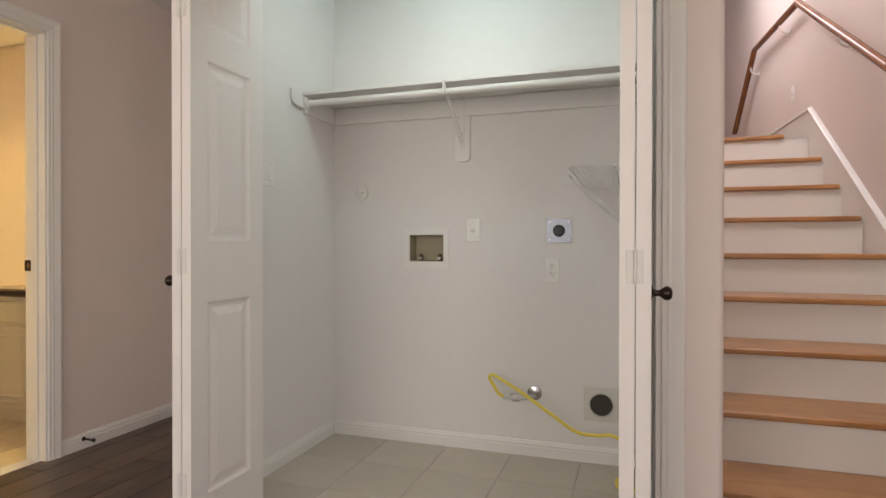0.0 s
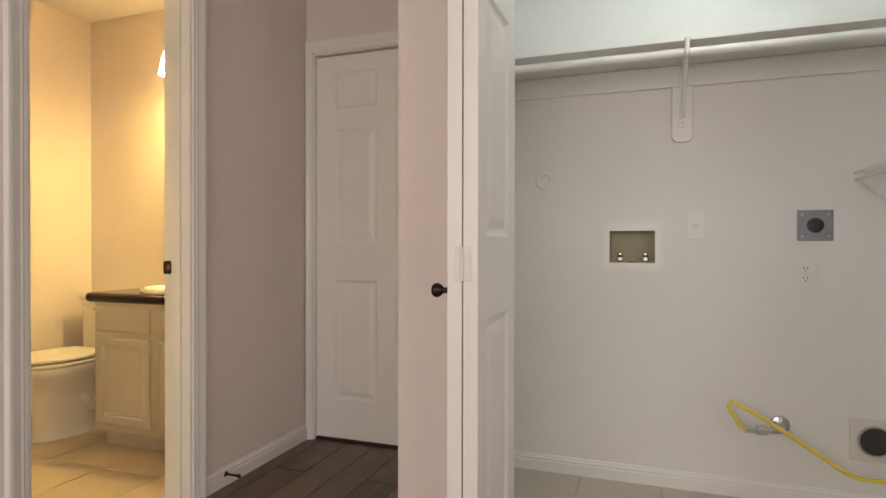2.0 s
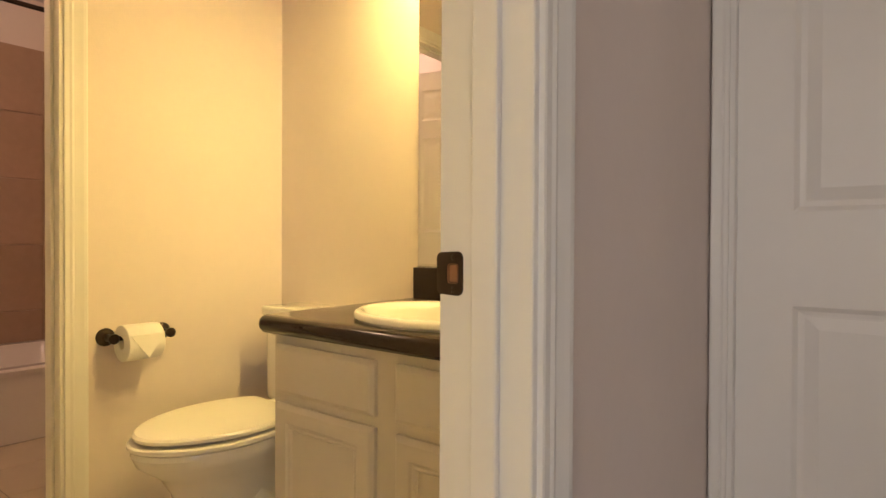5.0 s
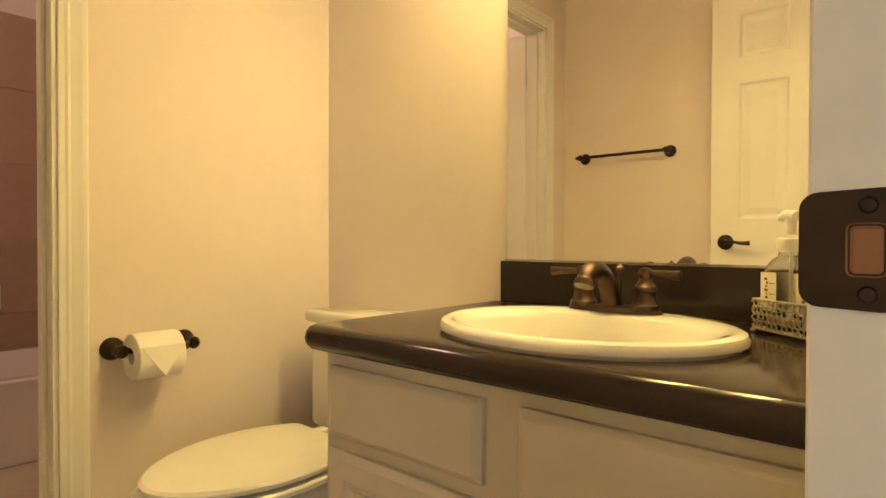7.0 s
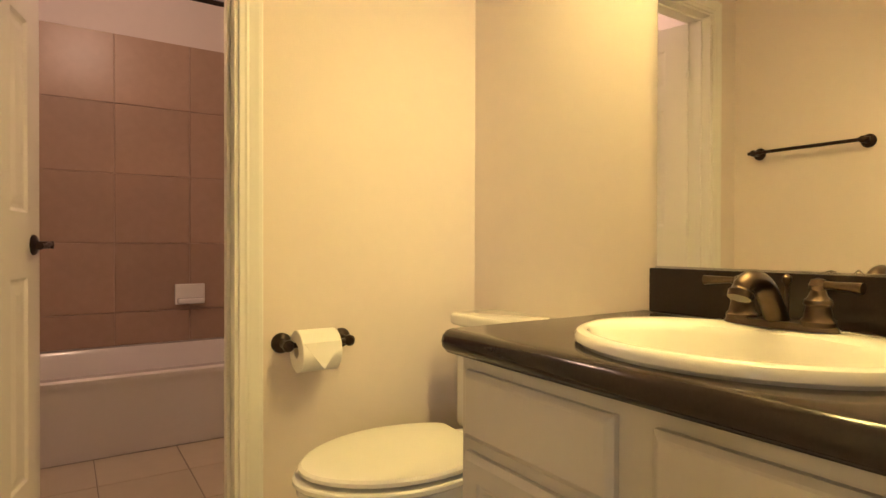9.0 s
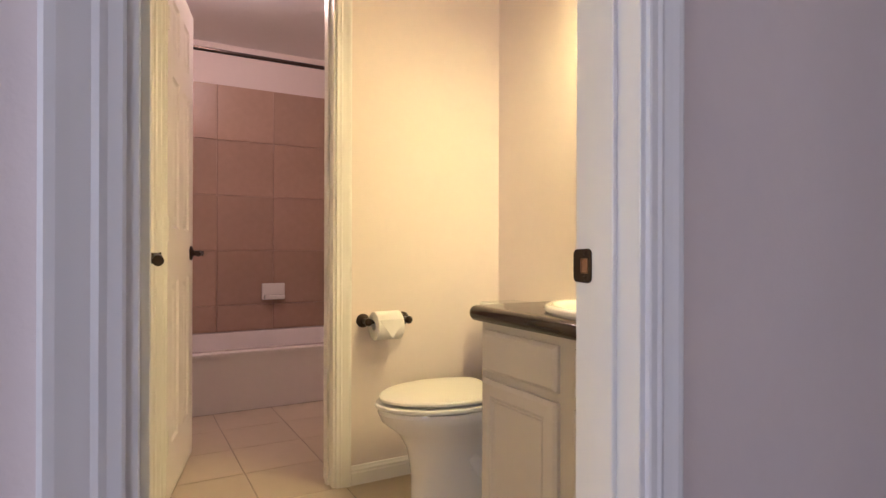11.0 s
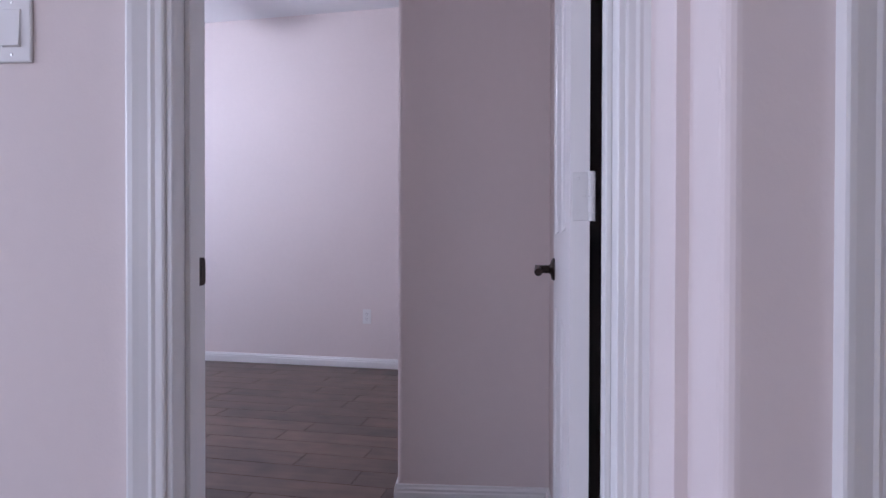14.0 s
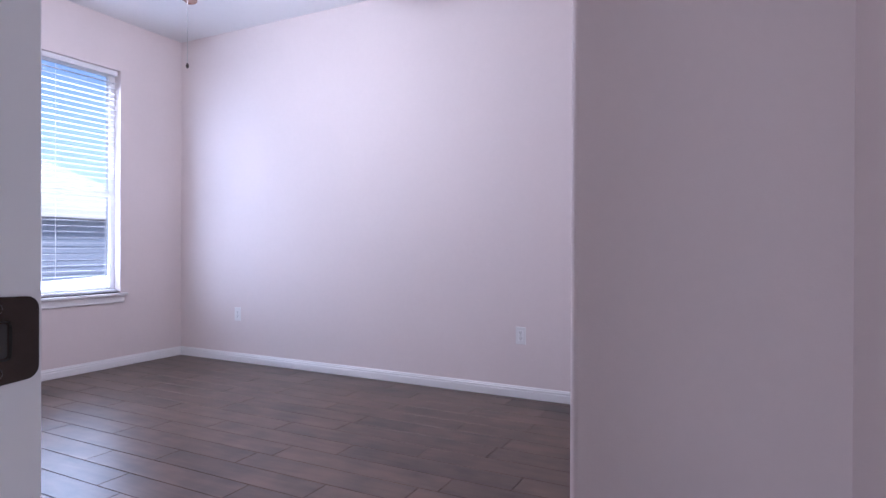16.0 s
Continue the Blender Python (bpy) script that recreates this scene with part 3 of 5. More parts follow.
# shelf with rod on brackets
sh = thing("closet_shelf", "white painted closet shelf with cleats on the wall", "shelf")
SZ = 1.80
part("board", box(CX0 + 0.002, CX1 - 0.002, 2.43, CB - 0.001, SZ - 0.018, SZ, 0.002), TRIM, sh)
part("cleat", box(CX0 + 0.02, CX1 - 0.02, CB - 0.02, CB, SZ - 0.108, SZ - 0.019, 0.003), TRIM, sh)
for xx, s in ((CX0, 1), (CX1, -1)):
    part("cleat", box(xx, xx + s * 0.018, 2.44, CB - 0.02, SZ - 0.108, SZ - 0.019, 0.003), TRIM, sh)
rod = thing("closet_rod", "white round closet rod under the shelf", "closet rod")
part("pole", tube([(CX0 + 0.02, 2.455, SZ - 0.055), (CX1 - 0.02, 2.455, SZ - 0.055)], 0.0165, 16), TRIM, rod, "", True)
for xx, s in ((CX0 + 0.018, 1), (CX1 - 0.018, -1)):
    part("socket", lathe([(0, 0), (0.03, 0), (0.03, 0.008), (0.024, 0.014), (0, 0.014)], 20, Matrix.Translation((xx, 2.455, SZ - 0.055)) @ Matrix.Rotation(radians(90 * s), 4, "Y")), PLASTIC, rod, "", True)


def shelf_bracket(x):
    b = thing("shelf_bracket", "white metal shelf and rod bracket on a wooden block", "bracket", pose(x, 0, 0))
    foot = [(0.041, 1.48), (0.034, 1.468), (0.018, 1.461), (-0.018, 1.461), (-0.034, 1.468), (-0.041, 1.48), (-0.041, SZ - 0.11), (0.041, SZ - 0.11)]
    bm = loft([[(px * f, yy, pz) for px, pz in foot] for yy, f in ((CB, 1.0), (CB - 0.015, 1.0), (CB - 0.019, 0.94))])
    part("mounting_block", bm, TRIM, b)
    part("upright", box(-0.012, 0.012, CB - 0.024, CB - 0.019, 1.52, SZ - 0.02, 0.001, 1), TRIM, b)
    line = smooth_line([(0, CB - 0.026, 1.56), (0, 2.60, 1.66), (0, 2.47, 1.735), (0, 2.435, 1.735), (0, 2.432, 1.765), (0, 2.428, 1.792)], 5)
    part("arm", tube(line, 0.009, 8), TRIM, b, "", True)
    part("top_plate", box(-0.012, 0.012, 2.44, CB - 0.02, SZ - 0.024, SZ - 0.0185), TRIM, b)
    for zz in (1.54, 1.60):
        part("screw", lathe([(0, 0), (0.005, 0), (0.003, 0.002), (0, 0.002)], 10, Matrix.Translation((0, CB - 0.024, zz)) @ Matrix.Rotation(radians(90), 4, "X")), STEEL, b)


shelf_bracket(-0.612)
hook = thing("hook", "white painted bent hook on the closet side wall", "hook")
part("arm", tube(smooth_line([(CX0 + 0.006, 2.33, 1.792), (CX0 + 0.008, 2.33, 1.745), (CX0 + 0.012, 2.36, 1.722), (CX0 + 0.012, 2.44, 1.722)], 4), 0.006, 8), TRIM, hook, "", True)


def plate(name, label, category, m, w, h, kind):
    """A wall plate: x across, z up, facing -y."""
    p = thing(name, label, category, m)
    part("cover", box(-w / 2, w / 2, -0.006, 0, -h / 2, h / 2, 0.003), PLASTIC, p)
    if kind == "outlet":
        for s in (-1, 1):
            face = part("socket_face", box(-0.0165, 0.0165, -0.0075, -0.005, s * 0.0195 - 0.0135, s * 0.0195 + 0.0135, 0.003), PLASTIC, p)
            for xx, hh in ((-0.0065, 0.0048), (0.0065, 0.004)):
                part("slot", box(xx - 0.0012, xx + 0.0012, -0.0079, -0.0074, s * 0.0195 + 0.004 - hh, s * 0.0195 + 0.004 + hh), BLACK, face)
            part("ground_hole", lathe([(0, 0), (0.0025, 0), (0.0025, 0.0005), (0, 0.0005)], 10, Matrix.Translation((0, -0.0075, s * 0.0195 - 0.0075)) @ Matrix.Rotation(radians(90), 4, "X")), BLACK, face)
        part("screw", lathe([(0, 0), (0.003, 0), (0, 0.001)], 8, Matrix.Translation((0, -0.006, 0)) @ Matrix.Rotation(radians(90), 4, "X")), STEEL, p)
    if kind == "rockers":
        for xx in (-0.023, 0.023):
            bm = loft([[(xx - 0.0165, -0.006, -0.033), (xx + 0.0165, -0.006, -0.033), (xx + 0.0165, -0.006, 0.033), (xx - 0.0165, -0.006, 0.033)],
                       [(xx - 0.0155, -0.011, -0.031), (xx + 0.0155, -0.011, -0.031), (xx + 0.0155, -0.0075, 0.031), (xx - 0.0155, -0.0075, 0.031)]])
            part("rocker", bm, PLASTIC, p)
            for zz in (-0.045, 0.045):
                part("screw", lathe([(0, 0), (0.003, 0), (0, 0.001)], 8, Matrix.Translation((xx, -0.006, zz)) @ Matrix.Rotation(radians(90), 4, "X")), STEEL, p)
    if kind == "coax":
        part("connector", lathe([(0, 0), (0.014, 0), (0.014, 0.003), (0.006, 0.006), (0.0045, 0.012), (0, 0.012)], 16, Matrix.Translation((0, -0.006, 0)) @ Matrix.Rotation(radians(90), 4, "X")), PLASTIC, p, "", True)
    return p


plate("light_switch", "white double rocker light switch in the closet", "switch", pose(CX0, 2.136, 1.362, 0, 0, 90), 0.115, 0.118, "rockers")
plate("wall_plate", "white blank plate with a round button", "wall plate", pose(-0.558, CB, 1.114), 0.072, 0.118, "coax")
plate("wall_outlet", "white duplex outlet on the laundry wall", "outlet", pose(-0.160, CB, 0.917), 0.072, 0.118, "outlet")
plate("light_switch", "white double rocker light switch beside the bedroom door", "switch", pose(BX, 0.0, 1.385, 0, 0, 90), 0.115, 0.118, "rockers")

# dryer socket: steel plate with a round black socket
dp = thing("dryer_outlet", "steel plate with round black dryer socket", "outlet", pose(-0.128, CB, 1.108))
part("cover", box(-0.062, 0.062, -0.004, 0, -0.06, 0.06, 0.002), BRUSHED, dp, "shiny steel plate")
rot = Matrix.Translation((0, -0.004, 0)) @ Matrix.Rotation(radians(90), 4, "X")
part("socket", lathe([(0, 0), (0.029, 0), (0.029, 0.004), (0.025, 0.006), (0.010, 0.006), (0.010, 0.002), (0, 0.002)], 28, rot), BLACK, dp, "black round socket", True)
for xx in (-0.045, 0.045):
    for zz in (-0.043, 0.043):
        part("screw", lathe([(0, 0), (0.004, 0), (0.003, 0.0015), (0, 0.0015)], 10, Matrix.Translation((xx, -0.004, zz)) @ Matrix.Rotation(radians(90), 4, "X")), STEEL, dp)

# washer supply box
wb = thing("washer_box", "recessed washing machine supply box with two valves", "supply box", pose(-0.810, CB, 1.022))
bm = bmesh.new()
for x0, x1, z0, z1 in ((-0.122, -0.094, -0.103, 0.103), (0.094, 0.122, -0.103, 0.103), (-0.094, 0.094, 0.070, 0.103), (-0.094, 0.094, -0.103, -0.070)):
    add_box(bm, x0, x1, -0.006, 0, z0, z1)
part("frame", bm, PLASTIC, wb, "white frame")
bm = bmesh.new()
add_box(bm, -0.094, 0.094, 0.084, 0.088, -0.07, 0.07)
for b in ((-0.0938, -0.091, 0.0, 0.084, -0.0698, 0.0698), (0.091, 0.0938, 0.0, 0.084, -0.0698, 0.0698), (-0.091, 0.091, 0.0, 0.084, -0.0698, -0.067), (-0.091, 0.091, 0.0, 0.084, 0.067, 0.0698)):
    add_box(bm, *b)
part("back", bm, BOXIN, wb, "beige box back")
for xx in (-0.05, 0.055):
    v = part("valve", tube([(xx, 0.05, -0.066), (xx, 0.05, -0.035)], [0.011, 0.009], 12), BRONZE_L, wb, "brass and steel valve", True)
    part("valve_handle", box(xx - 0.004, xx + 0.004, 0.03, 0.06, -0.036, -0.028, 0.001, 1), CHROME, v)
    part("nut", lathe([(0, 0), (0.015, 0), (0.015, 0.014), (0, 0.014)], 6, Matrix.Translation((xx, 0.05, -0.060))), STEEL, v)
# the drain hole is a disc coloured as dark as its shade
part("drain_hole", lathe([(0, 0), (0.02, 0), (0.02, 0.002), (0, 0.002)], 18, Matrix.Translation((0.0, 0.045, -0.0668))), HOLE_SHADE, wb)

cap = thing("drain_cap", "round white plastic cap on the laundry wall", "cap", pose(-1.187, CB, 1.319))
part("disc", lathe([(0, 0), (0.042, 0), (0.042, 0.006), (0.036, 0.012), (0.026, 0.012), (0.022, 0.007), (0, 0.007)], 28, Matrix.Rotation(radians(90), 4, "X")), PLASTIC, cap, "", True)
part("grip", loft([[(-0.02, -0.006, -0.004), (0.02, -0.006, -0.004), (0.02, -0.006, 0.004), (-0.02, -0.006, 0.004)], [(-0.014, -0.02, -0.003), (0.014, -0.02, -0.003), (0.014, -0.02, 0.003), (-0.014, -0.02, 0.003)]]), PLASTIC, cap)

# gas valve with yellow hose
gv = thing("gas_valve", "steel gas valve on a round wall flange", "gas valve", pose(-0.245, CB, 0.311))
part("flange", lathe([(0, 0), (0.036, 0), (0.034, 0.006), (0.016, 0.012), (0, 0.012)], 24, Matrix.Rotation(radians(90), 4, "X")), CHROME, gv, "chrome flange", True)
part("pipe", tube(smooth_line([(0, -0.01, 0), (0, -0.05, 0), (-0.02, -0.075, -0.004), (-0.12, -0.08, -0.008)], 4), 0.012, 12), STEEL, gv, "", True)
part("body", lathe([(0, 0), (0.018, 0), (0.02, 0.01), (0.02, 0.03), (0.014, 0.04), (0, 0.04)], 8, Matrix.Translation((-0.06, -0.08, -0.006)) @ Matrix.Rotation(radians(-90), 4, "Y")), STEEL, gv)
part("valve_lever", box(-0.095, -0.045, -0.104, -0.1, -0.012, 0.002, 0.001, 1), STEEL, gv)
hose = thing("gas_hose", "yellow coated flexible gas hose hanging to the floor", "hose")
line = smooth_line([(-0.37, 2.67, 0.305), (-0.40, 2.655, 0.318), (-0.425, 2.645, 0.36), (-0.445, 2.64, 0.398), (-0.425, 2.635, 0.412), (-0.362, 2.63, 0.383), (-0.266, 2.63, 0.327), (-0.14, 2.63, 0.245), (-0.035, 2.63, 0.180), (0.05, 2.63, 0.172), (0.125, 2.63, 0.178), (0.19, 2.62, 0.145), (0.205, 2.61, 0.08), (0.18, 2.59, 0.02), (0.15, 2.55, 0.013), (0.16, 2.47, 0.013), (0.24, 2.45, 0.013)], 8)
part("tube", tube(line, 0.0078, 10), YELLOW, hose, "", True)
part("nut", lathe([(0, 0), (0.015, 0), (0.015, 0.03), (0, 0.03)], 6, Matrix.Translation((-0.385, 2.67, 0.305)) @ Matrix.Rotation(radians(90), 4, "Y")), STEEL, hose, "steel end nut")

vent = thing("dryer_vent", "round dark dryer vent opening in a pale plate", "vent", pose(0.072, CB, 0.283))
part("wall_flange", lathe([(0.055, 0), (0.115, 0), (0.115, 0.004), (0.058, 0.006), (0.055, 0.0045)], 4, Matrix.Rotation(radians(90), 4, "X") @ Matrix.Rotation(radians(45), 4, "Z")), material("grey_flange", (0.66, 0.64, 0.60), 0.5, grain=0.05), vent, "pale square flange")
part("collar", lathe([(0.052, 0.002), (0.058, 0.002), (0.058, 0.016), (0.052, 0.016)], 32, Matrix.Rotation(radians(90), 4, "X"), ring=True), STEEL, vent, "steel collar", True)
# no depth here: a flat dark disc paints the shade inside the duct
part("duct", lathe([(0, 0.0075), (0.0518, 0.0075), (0.0518, 0.009), (0, 0.009)], 32, Matrix.Rotation(radians(90), 4, "X")), HOLE_SHADE, vent, "dark disc painting the shade in the duct mouth")

# wire shelf on the closet's east wall
ws = thing("wire_shelf", "white coated wire shelf with diagonal struts", "wire shelf")
wz, y0, y1, xin = 1.31, 1.95, 2.74, 0.0
for k in range(30):
    xx = xin + (CX1 - 0.006 - xin) * k / 29
    part("wire", tube([(xx, y0, wz), (xx, y1, wz)], 0.0016, 6), WIRE, ws)
for xx, zz in ((xin, wz - 0.003), (xin, wz - 0.03), (CX1 - 0.008, wz - 0.003), ((xin + CX1) / 2, wz - 0.004)):
    part("rail", tube([(xx, y0, zz), (xx, y1, zz)], 0.003, 8), WIRE, ws)
for yy in (2.06, 2.38, 2.70):
    part("strut", tube([(xin, yy, wz - 0.03), (CX1 - 0.006, yy, wz - 0.29)], 0.004, 8), WIRE, ws)
    part("wall_clip", box(CX1 - 0.008, CX1, yy - 0.008, yy + 0.008, wz - 0.31, wz - 0.27, 0.002, 1), PLASTIC, ws)

# spring door stop on the baseboard
ds = thing("door_stop", "dark bronze door stop on the baseboard", "door stop")
part("rod", tube([(WX + 0.014, 2.13, 0.05), (WX + 0.075, 2.13, 0.05)], 0.0045, 10), BRONZE, ds, "", True)
part("tip", lathe([(0, 0), (0.009, 0), (0.009, 0.01), (0, 0.013)], 14, Matrix.Translation((WX + 0.075, 2.13, 0.05)) @ Matrix.Rotation(radians(90), 4, "Y")), BLACK, ds)
part("foot", lathe([(0, 0), (0.012, 0), (0.008, 0.005), (0, 0.005)], 14, Matrix.Translation((WX + 0.014, 2.13, 0.05)) @ Matrix.Rotation(radians(90), 4, "Y")), BRONZE, ds)

# small marks and plates on the closet's side wall
for z, w, h in ((1.665, 0.05, 0.055), (1.44, 0.02, 0.02), (1.40, 0.02, 0.02)):
    c = thing("wall_patch", "small dull plate on the hall wall", "wall plate", pose(-1.451, 2.45, z, 0, 0, -90))
    part("cover", box(-w / 2, w / 2, -0.004, 0, -h / 2, h / 2, 0.001, 1), HINGE, c)

# ---- stairs ----
st = thing("staircase", "staircase with oak treads and white risers", "stairs")
RISE, RUN, Y1 = 0.1993, 0.285, 2.099
TOP = 9
for k in range(1, TOP + 1):
    y = Y1 + (k - 1) * RUN
    part("riser", box(0.456, stair_x(y) - 0.02, y + 0.025, y + 0.045, (k - 1) * RISE, k * RISE - 0.028), TRIM, st, "white riser")
    back = y + RUN + 0.03 if k < TOP else 7.49
    part("tread" if k < TOP else "landing", box(0.456, stair_x(back) - 0.019, y - 0.002, back, k * RISE - 0.027, k * RISE, 0.008, 3), OAK, st, "oak tread" if k < TOP else "oak landing")
YS = Y1 + (TOP - 1) * RUN
edge = [(1.95, 0.10), (YS + 0.015, 1.96), (7.49, 1.96)]
foot = [(2.2, 0.0), (YS + 0.015, 1.46), (7.49, 1.70)]
bm = loft([[(stair_x(y) - w, y, z) for y, z in edge + foot[::-1]] for w in (0.018, 0.0)])
part("skirt_board", bm, TRIM, st, "white sloped skirt board")
for (ya, za), (yb, zb) in zip(edge, edge[1:]):
    bm = loft([[(stair_x(y) - u, y, z + v) for u, v in ((0.0, -0.012), (0.026, -0.012), (0.028, 0.002), (0.018, 0.012), (0.0, 0.016))] for y, z in ((ya, za), (yb, zb))])
    part("skirt_cap", bm, TRIM, st)
rail = thing("handrail", "reddish wood handrail on white wall brackets", "handrail")
RAIL = [(stair_x(y) - 0.07, y, z) for y, z in ((2.25, 1.307), (4.452, 2.706), (5.627, 2.765), (6.40, 2.18))]
for a, b in zip(RAIL, RAIL[1:]):
    part("rail", tube([a, b], 0.024, 16), RAILW, rail, "", True)
for p in RAIL[1:3]:
    part("rail_elbow", lathe([(0.0, -0.0245), (0.012, -0.0213), (0.0213, -0.012), (0.0245, 0), (0.0213, 0.012), (0.012, 0.0213), (0.0, 0.0245)], 16, Matrix.Translation(p)), RAILW, rail, "", True)
for y, z in ((2.9, 1.72), (3.73, 2.247), (4.877, 2.727), (5.75, 2.67)):
    x = stair_x(y)
    bm = tube(smooth_line([(x - 0.07, y, z - 0.02), (x - 0.065, y, z - 0.06), (x - 0.03, y, z - 0.085), (x, y, z - 0.085)], 4), 0.007, 8)
    b = part("bracket", bm, PLASTIC, rail, "small white bracket", True)
    part("bracket_rose", lathe([(0, 0), (0.03, 0), (0.028, 0.005), (0.012, 0.009), (0, 0.009)], 18, Matrix.Translation((x, y, z - 0.085)) @ Matrix.Rotation(radians(-90), 4, "Y")), PLASTIC, b, "", True)
plate("light_switch", "white switch plate on the stair wall", "switch", pose(stair_x(4.78), 4.78, 2.16, 0, 0, -87), 0.075, 0.118, "coax")

# ---- bathroom ----
VX0, VX1, VY0, VZ = -3.395, WX - WT - 0.002, 2.293, 0.738
van = thing("vanity_cabinet", "greige painted vanity cabinet with panelled doors", "vanity")
part("body", box(VX0, VX1, VY0, NY - 0.001, 0.09, VZ, 0.002), CABINET, van)
part("toe_kick", box(VX0 + 0.005, VX1, VY0 + 0.06, NY - 0.001, 0, 0.089), CABINET, van)


def front_panel(name, x0, x1, z0, z1, framed):
    y = VY0
    rings = []
    steps = [(0, 0.0), (0, 0.010), (0.008, 0.016), (0.012, 0.018)]
    if framed:
        steps += [(0.045, 0.018), (0.049, 0.013), (0.056, 0.011), (0.060, 0.014), (0.064, 0.011), (0.080, 0.011)]
    for i, o in steps:
        rings.append([(x0 + i, y - o, z0 + i), (x1 - i, y - o, z0 + i), (x1 - i, y - o, z1 - i), (x0 + i, y - o, z1 - i)])
    return part(name, loft(rings), CABINET, van)


front_panel("drawer_front", VX0 + 0.022, -3.027, 0.59, 0.715, False)
front_panel("door", VX0 + 0.022, -3.027, 0.125, 0.565, True)
front_panel("false_front", -2.965, VX1 - 0.022, 0.59, 0.715, False)
front_panel("door", -2.965, VX1 - 0.022, 0.125, 0.565, True)

top = thing("countertop", "dark brown polished stone countertop with rounded front edge", "countertop")
cr = 0.0242
prof = [(VY0 - 0.034 + 0.02 - 0.02 * math.cos(a), 0.7628 + cr * math.sin(a)) for a in [radians(v) for v in (-90, -60, -30, 0, 30, 60, 90)]]
loop = prof + [(NY - 0.001, 0.787), (NY - 0.001, 0.7386)]
SXC, SYC = -2.988, 2.505
bm = loft([[(xx, y + yo, 0.7628 + (z - 0.7628) * f) for y, z in loop] for xx, yo, f in ((VX0 - 0.034, 0.014, 0.25), (VX0 - 0.032, 0.008, 0.62), (VX0 - 0.026, 0.002, 0.9), (VX0 - 0.016, 0, 1), (VX1, 0, 1))])
counter = part("slab", bm, STONE, top, "", True)
part("backsplash", box(VX0 + 0.012, VX1, NY - 0.02, NY - 0.001, 0.788, 0.892, 0.002), STONE, top)
part("side_splash", box(VX1 - 0.018, VX1, VY0 + 0.0, NY - 0.021, 0.788, 0.892, 0.002), STONE, top)

# the bowl hangs through an oval hole
cut = lathe([(0.96, 0.70), (0.96, 0.85)], 48, Matrix.Translation((SXC, SYC, 0)), 0.236, 0.194)
cutter = mesh_object("cutter", cut, STONE)
for target in (counter, [c for c in van.children if c.name.startswith("body")][0]):
    mod = target.modifiers.new("hole", "BOOLEAN")
    mod.operation, mod.object, mod.solver = "DIFFERENCE", cutter, "EXACT"
bpy.context.view_layer.update()
deps = bpy.context.evaluated_depsgraph_get()
for target in (counter, [c for c in van.children if c.name.startswith("body")][0]):
    baked = bpy.data.meshes.new_from_object(target.evaluated_get(deps))
    target.modifiers.clear()
    target.data = baked
bpy.data.objects.remove(cutter)

sink = thing("sink", "white oval drop-in porcelain sink", "sink", pose(SXC, SYC, 0.787))
# rings of (half width, half depth, shift towards the front, height)
prof = [(0.248, 0.209, 0, 0.0), (0.253, 0.214, 0, 0.006), (0.253, 0.214, 0, 0.013), (0.249, 0.210, 0, 0.020), (0.239, 0.202, 0.001, 0.0235), (0.232, 0.188, 0.006, 0.0225), (0.224, 0.166, 0.020, 0.020), (0.219, 0.158, 0.026, 0.015), (0.213, 0.153, 0.028, 0.004),
        (0.200, 0.145, 0.028, -0.03), (0.175, 0.128, 0.026, -0.075), (0.130, 0.096, 0.022, -0.11), (0.066, 0.05, 0.02, -0.128), (0.022, 0.018, 0.02, -0.132), (0.022, 0.018, 0.02, -0.142), (0.07, 0.054, 0.02, -0.139), (0.138, 0.104, 0.022, -0.121), (0.185, 0.136, 0.026, -0.084), (0.214, 0.156, 0.028, -0.03), (0.22, 0.17, 0.020, -0.002)]
bm = bmesh.new()
rings = []
for ra, rb, shift, z in prof:
    rings.append([bm.verts.new((ra * math.cos(2 * math.pi * k / 56), rb * math.sin(2 * math.pi * k / 56) - shift, z)) for k in range(56)])
rings.append(rings[0])
for r0, r1 in zip(rings, rings[1:]):
    for k in range(56):
        bm.faces.new((r0[k], r0[(k + 1) % 56], r1[(k + 1) % 56], r1[k]))
part("basin", bm, PORC, sink, "", True)
part("drain", lathe([(0, 0), (0.021, 0), (0.019, 0.004), (0, 0.003)], 20, Matrix.Translation((0, -0.02, -0.132))), BRONZE, sink, "bronze drain", True)

fau = thing("faucet", "bronze two-handle centerset faucet on the sink deck", "faucet", pose(SXC - 0.019, SYC + 0.166, 0.8085))
part("base", lathe([(0, 0), (1, 0), (0.97, 0.5), (0.9, 1.0), (0, 1.0)], 36, Matrix.Diagonal((1, 1, 0.012, 1)), 0.095, 0.026), BRONZE_L, fau, "", True)
line = smooth_line([(0, 0.0, 0.006), (0, -0.018, 0.035), (0, -0.045, 0.070), (0, -0.080, 0.082), (0, -0.108, 0.074), (0, -0.120, 0.054)], 6)
n = len(line)
part("spout", tube(line, [0.0195 - 0.006 * i / (n - 1) + (0.004 if i > n - 5 else 0) for i in range(n)], 16), BRONZE_L, fau, "worn bronze curved spout", True)
part("lift_rod", lathe([(0, 0), (0.003, 0), (0.003, 0.06), (0.007, 0.065), (0.008, 0.073), (0, 0.08)], 14, Matrix.Translation((0, 0.03, 0.01))), BRONZE_L, fau, "", True)
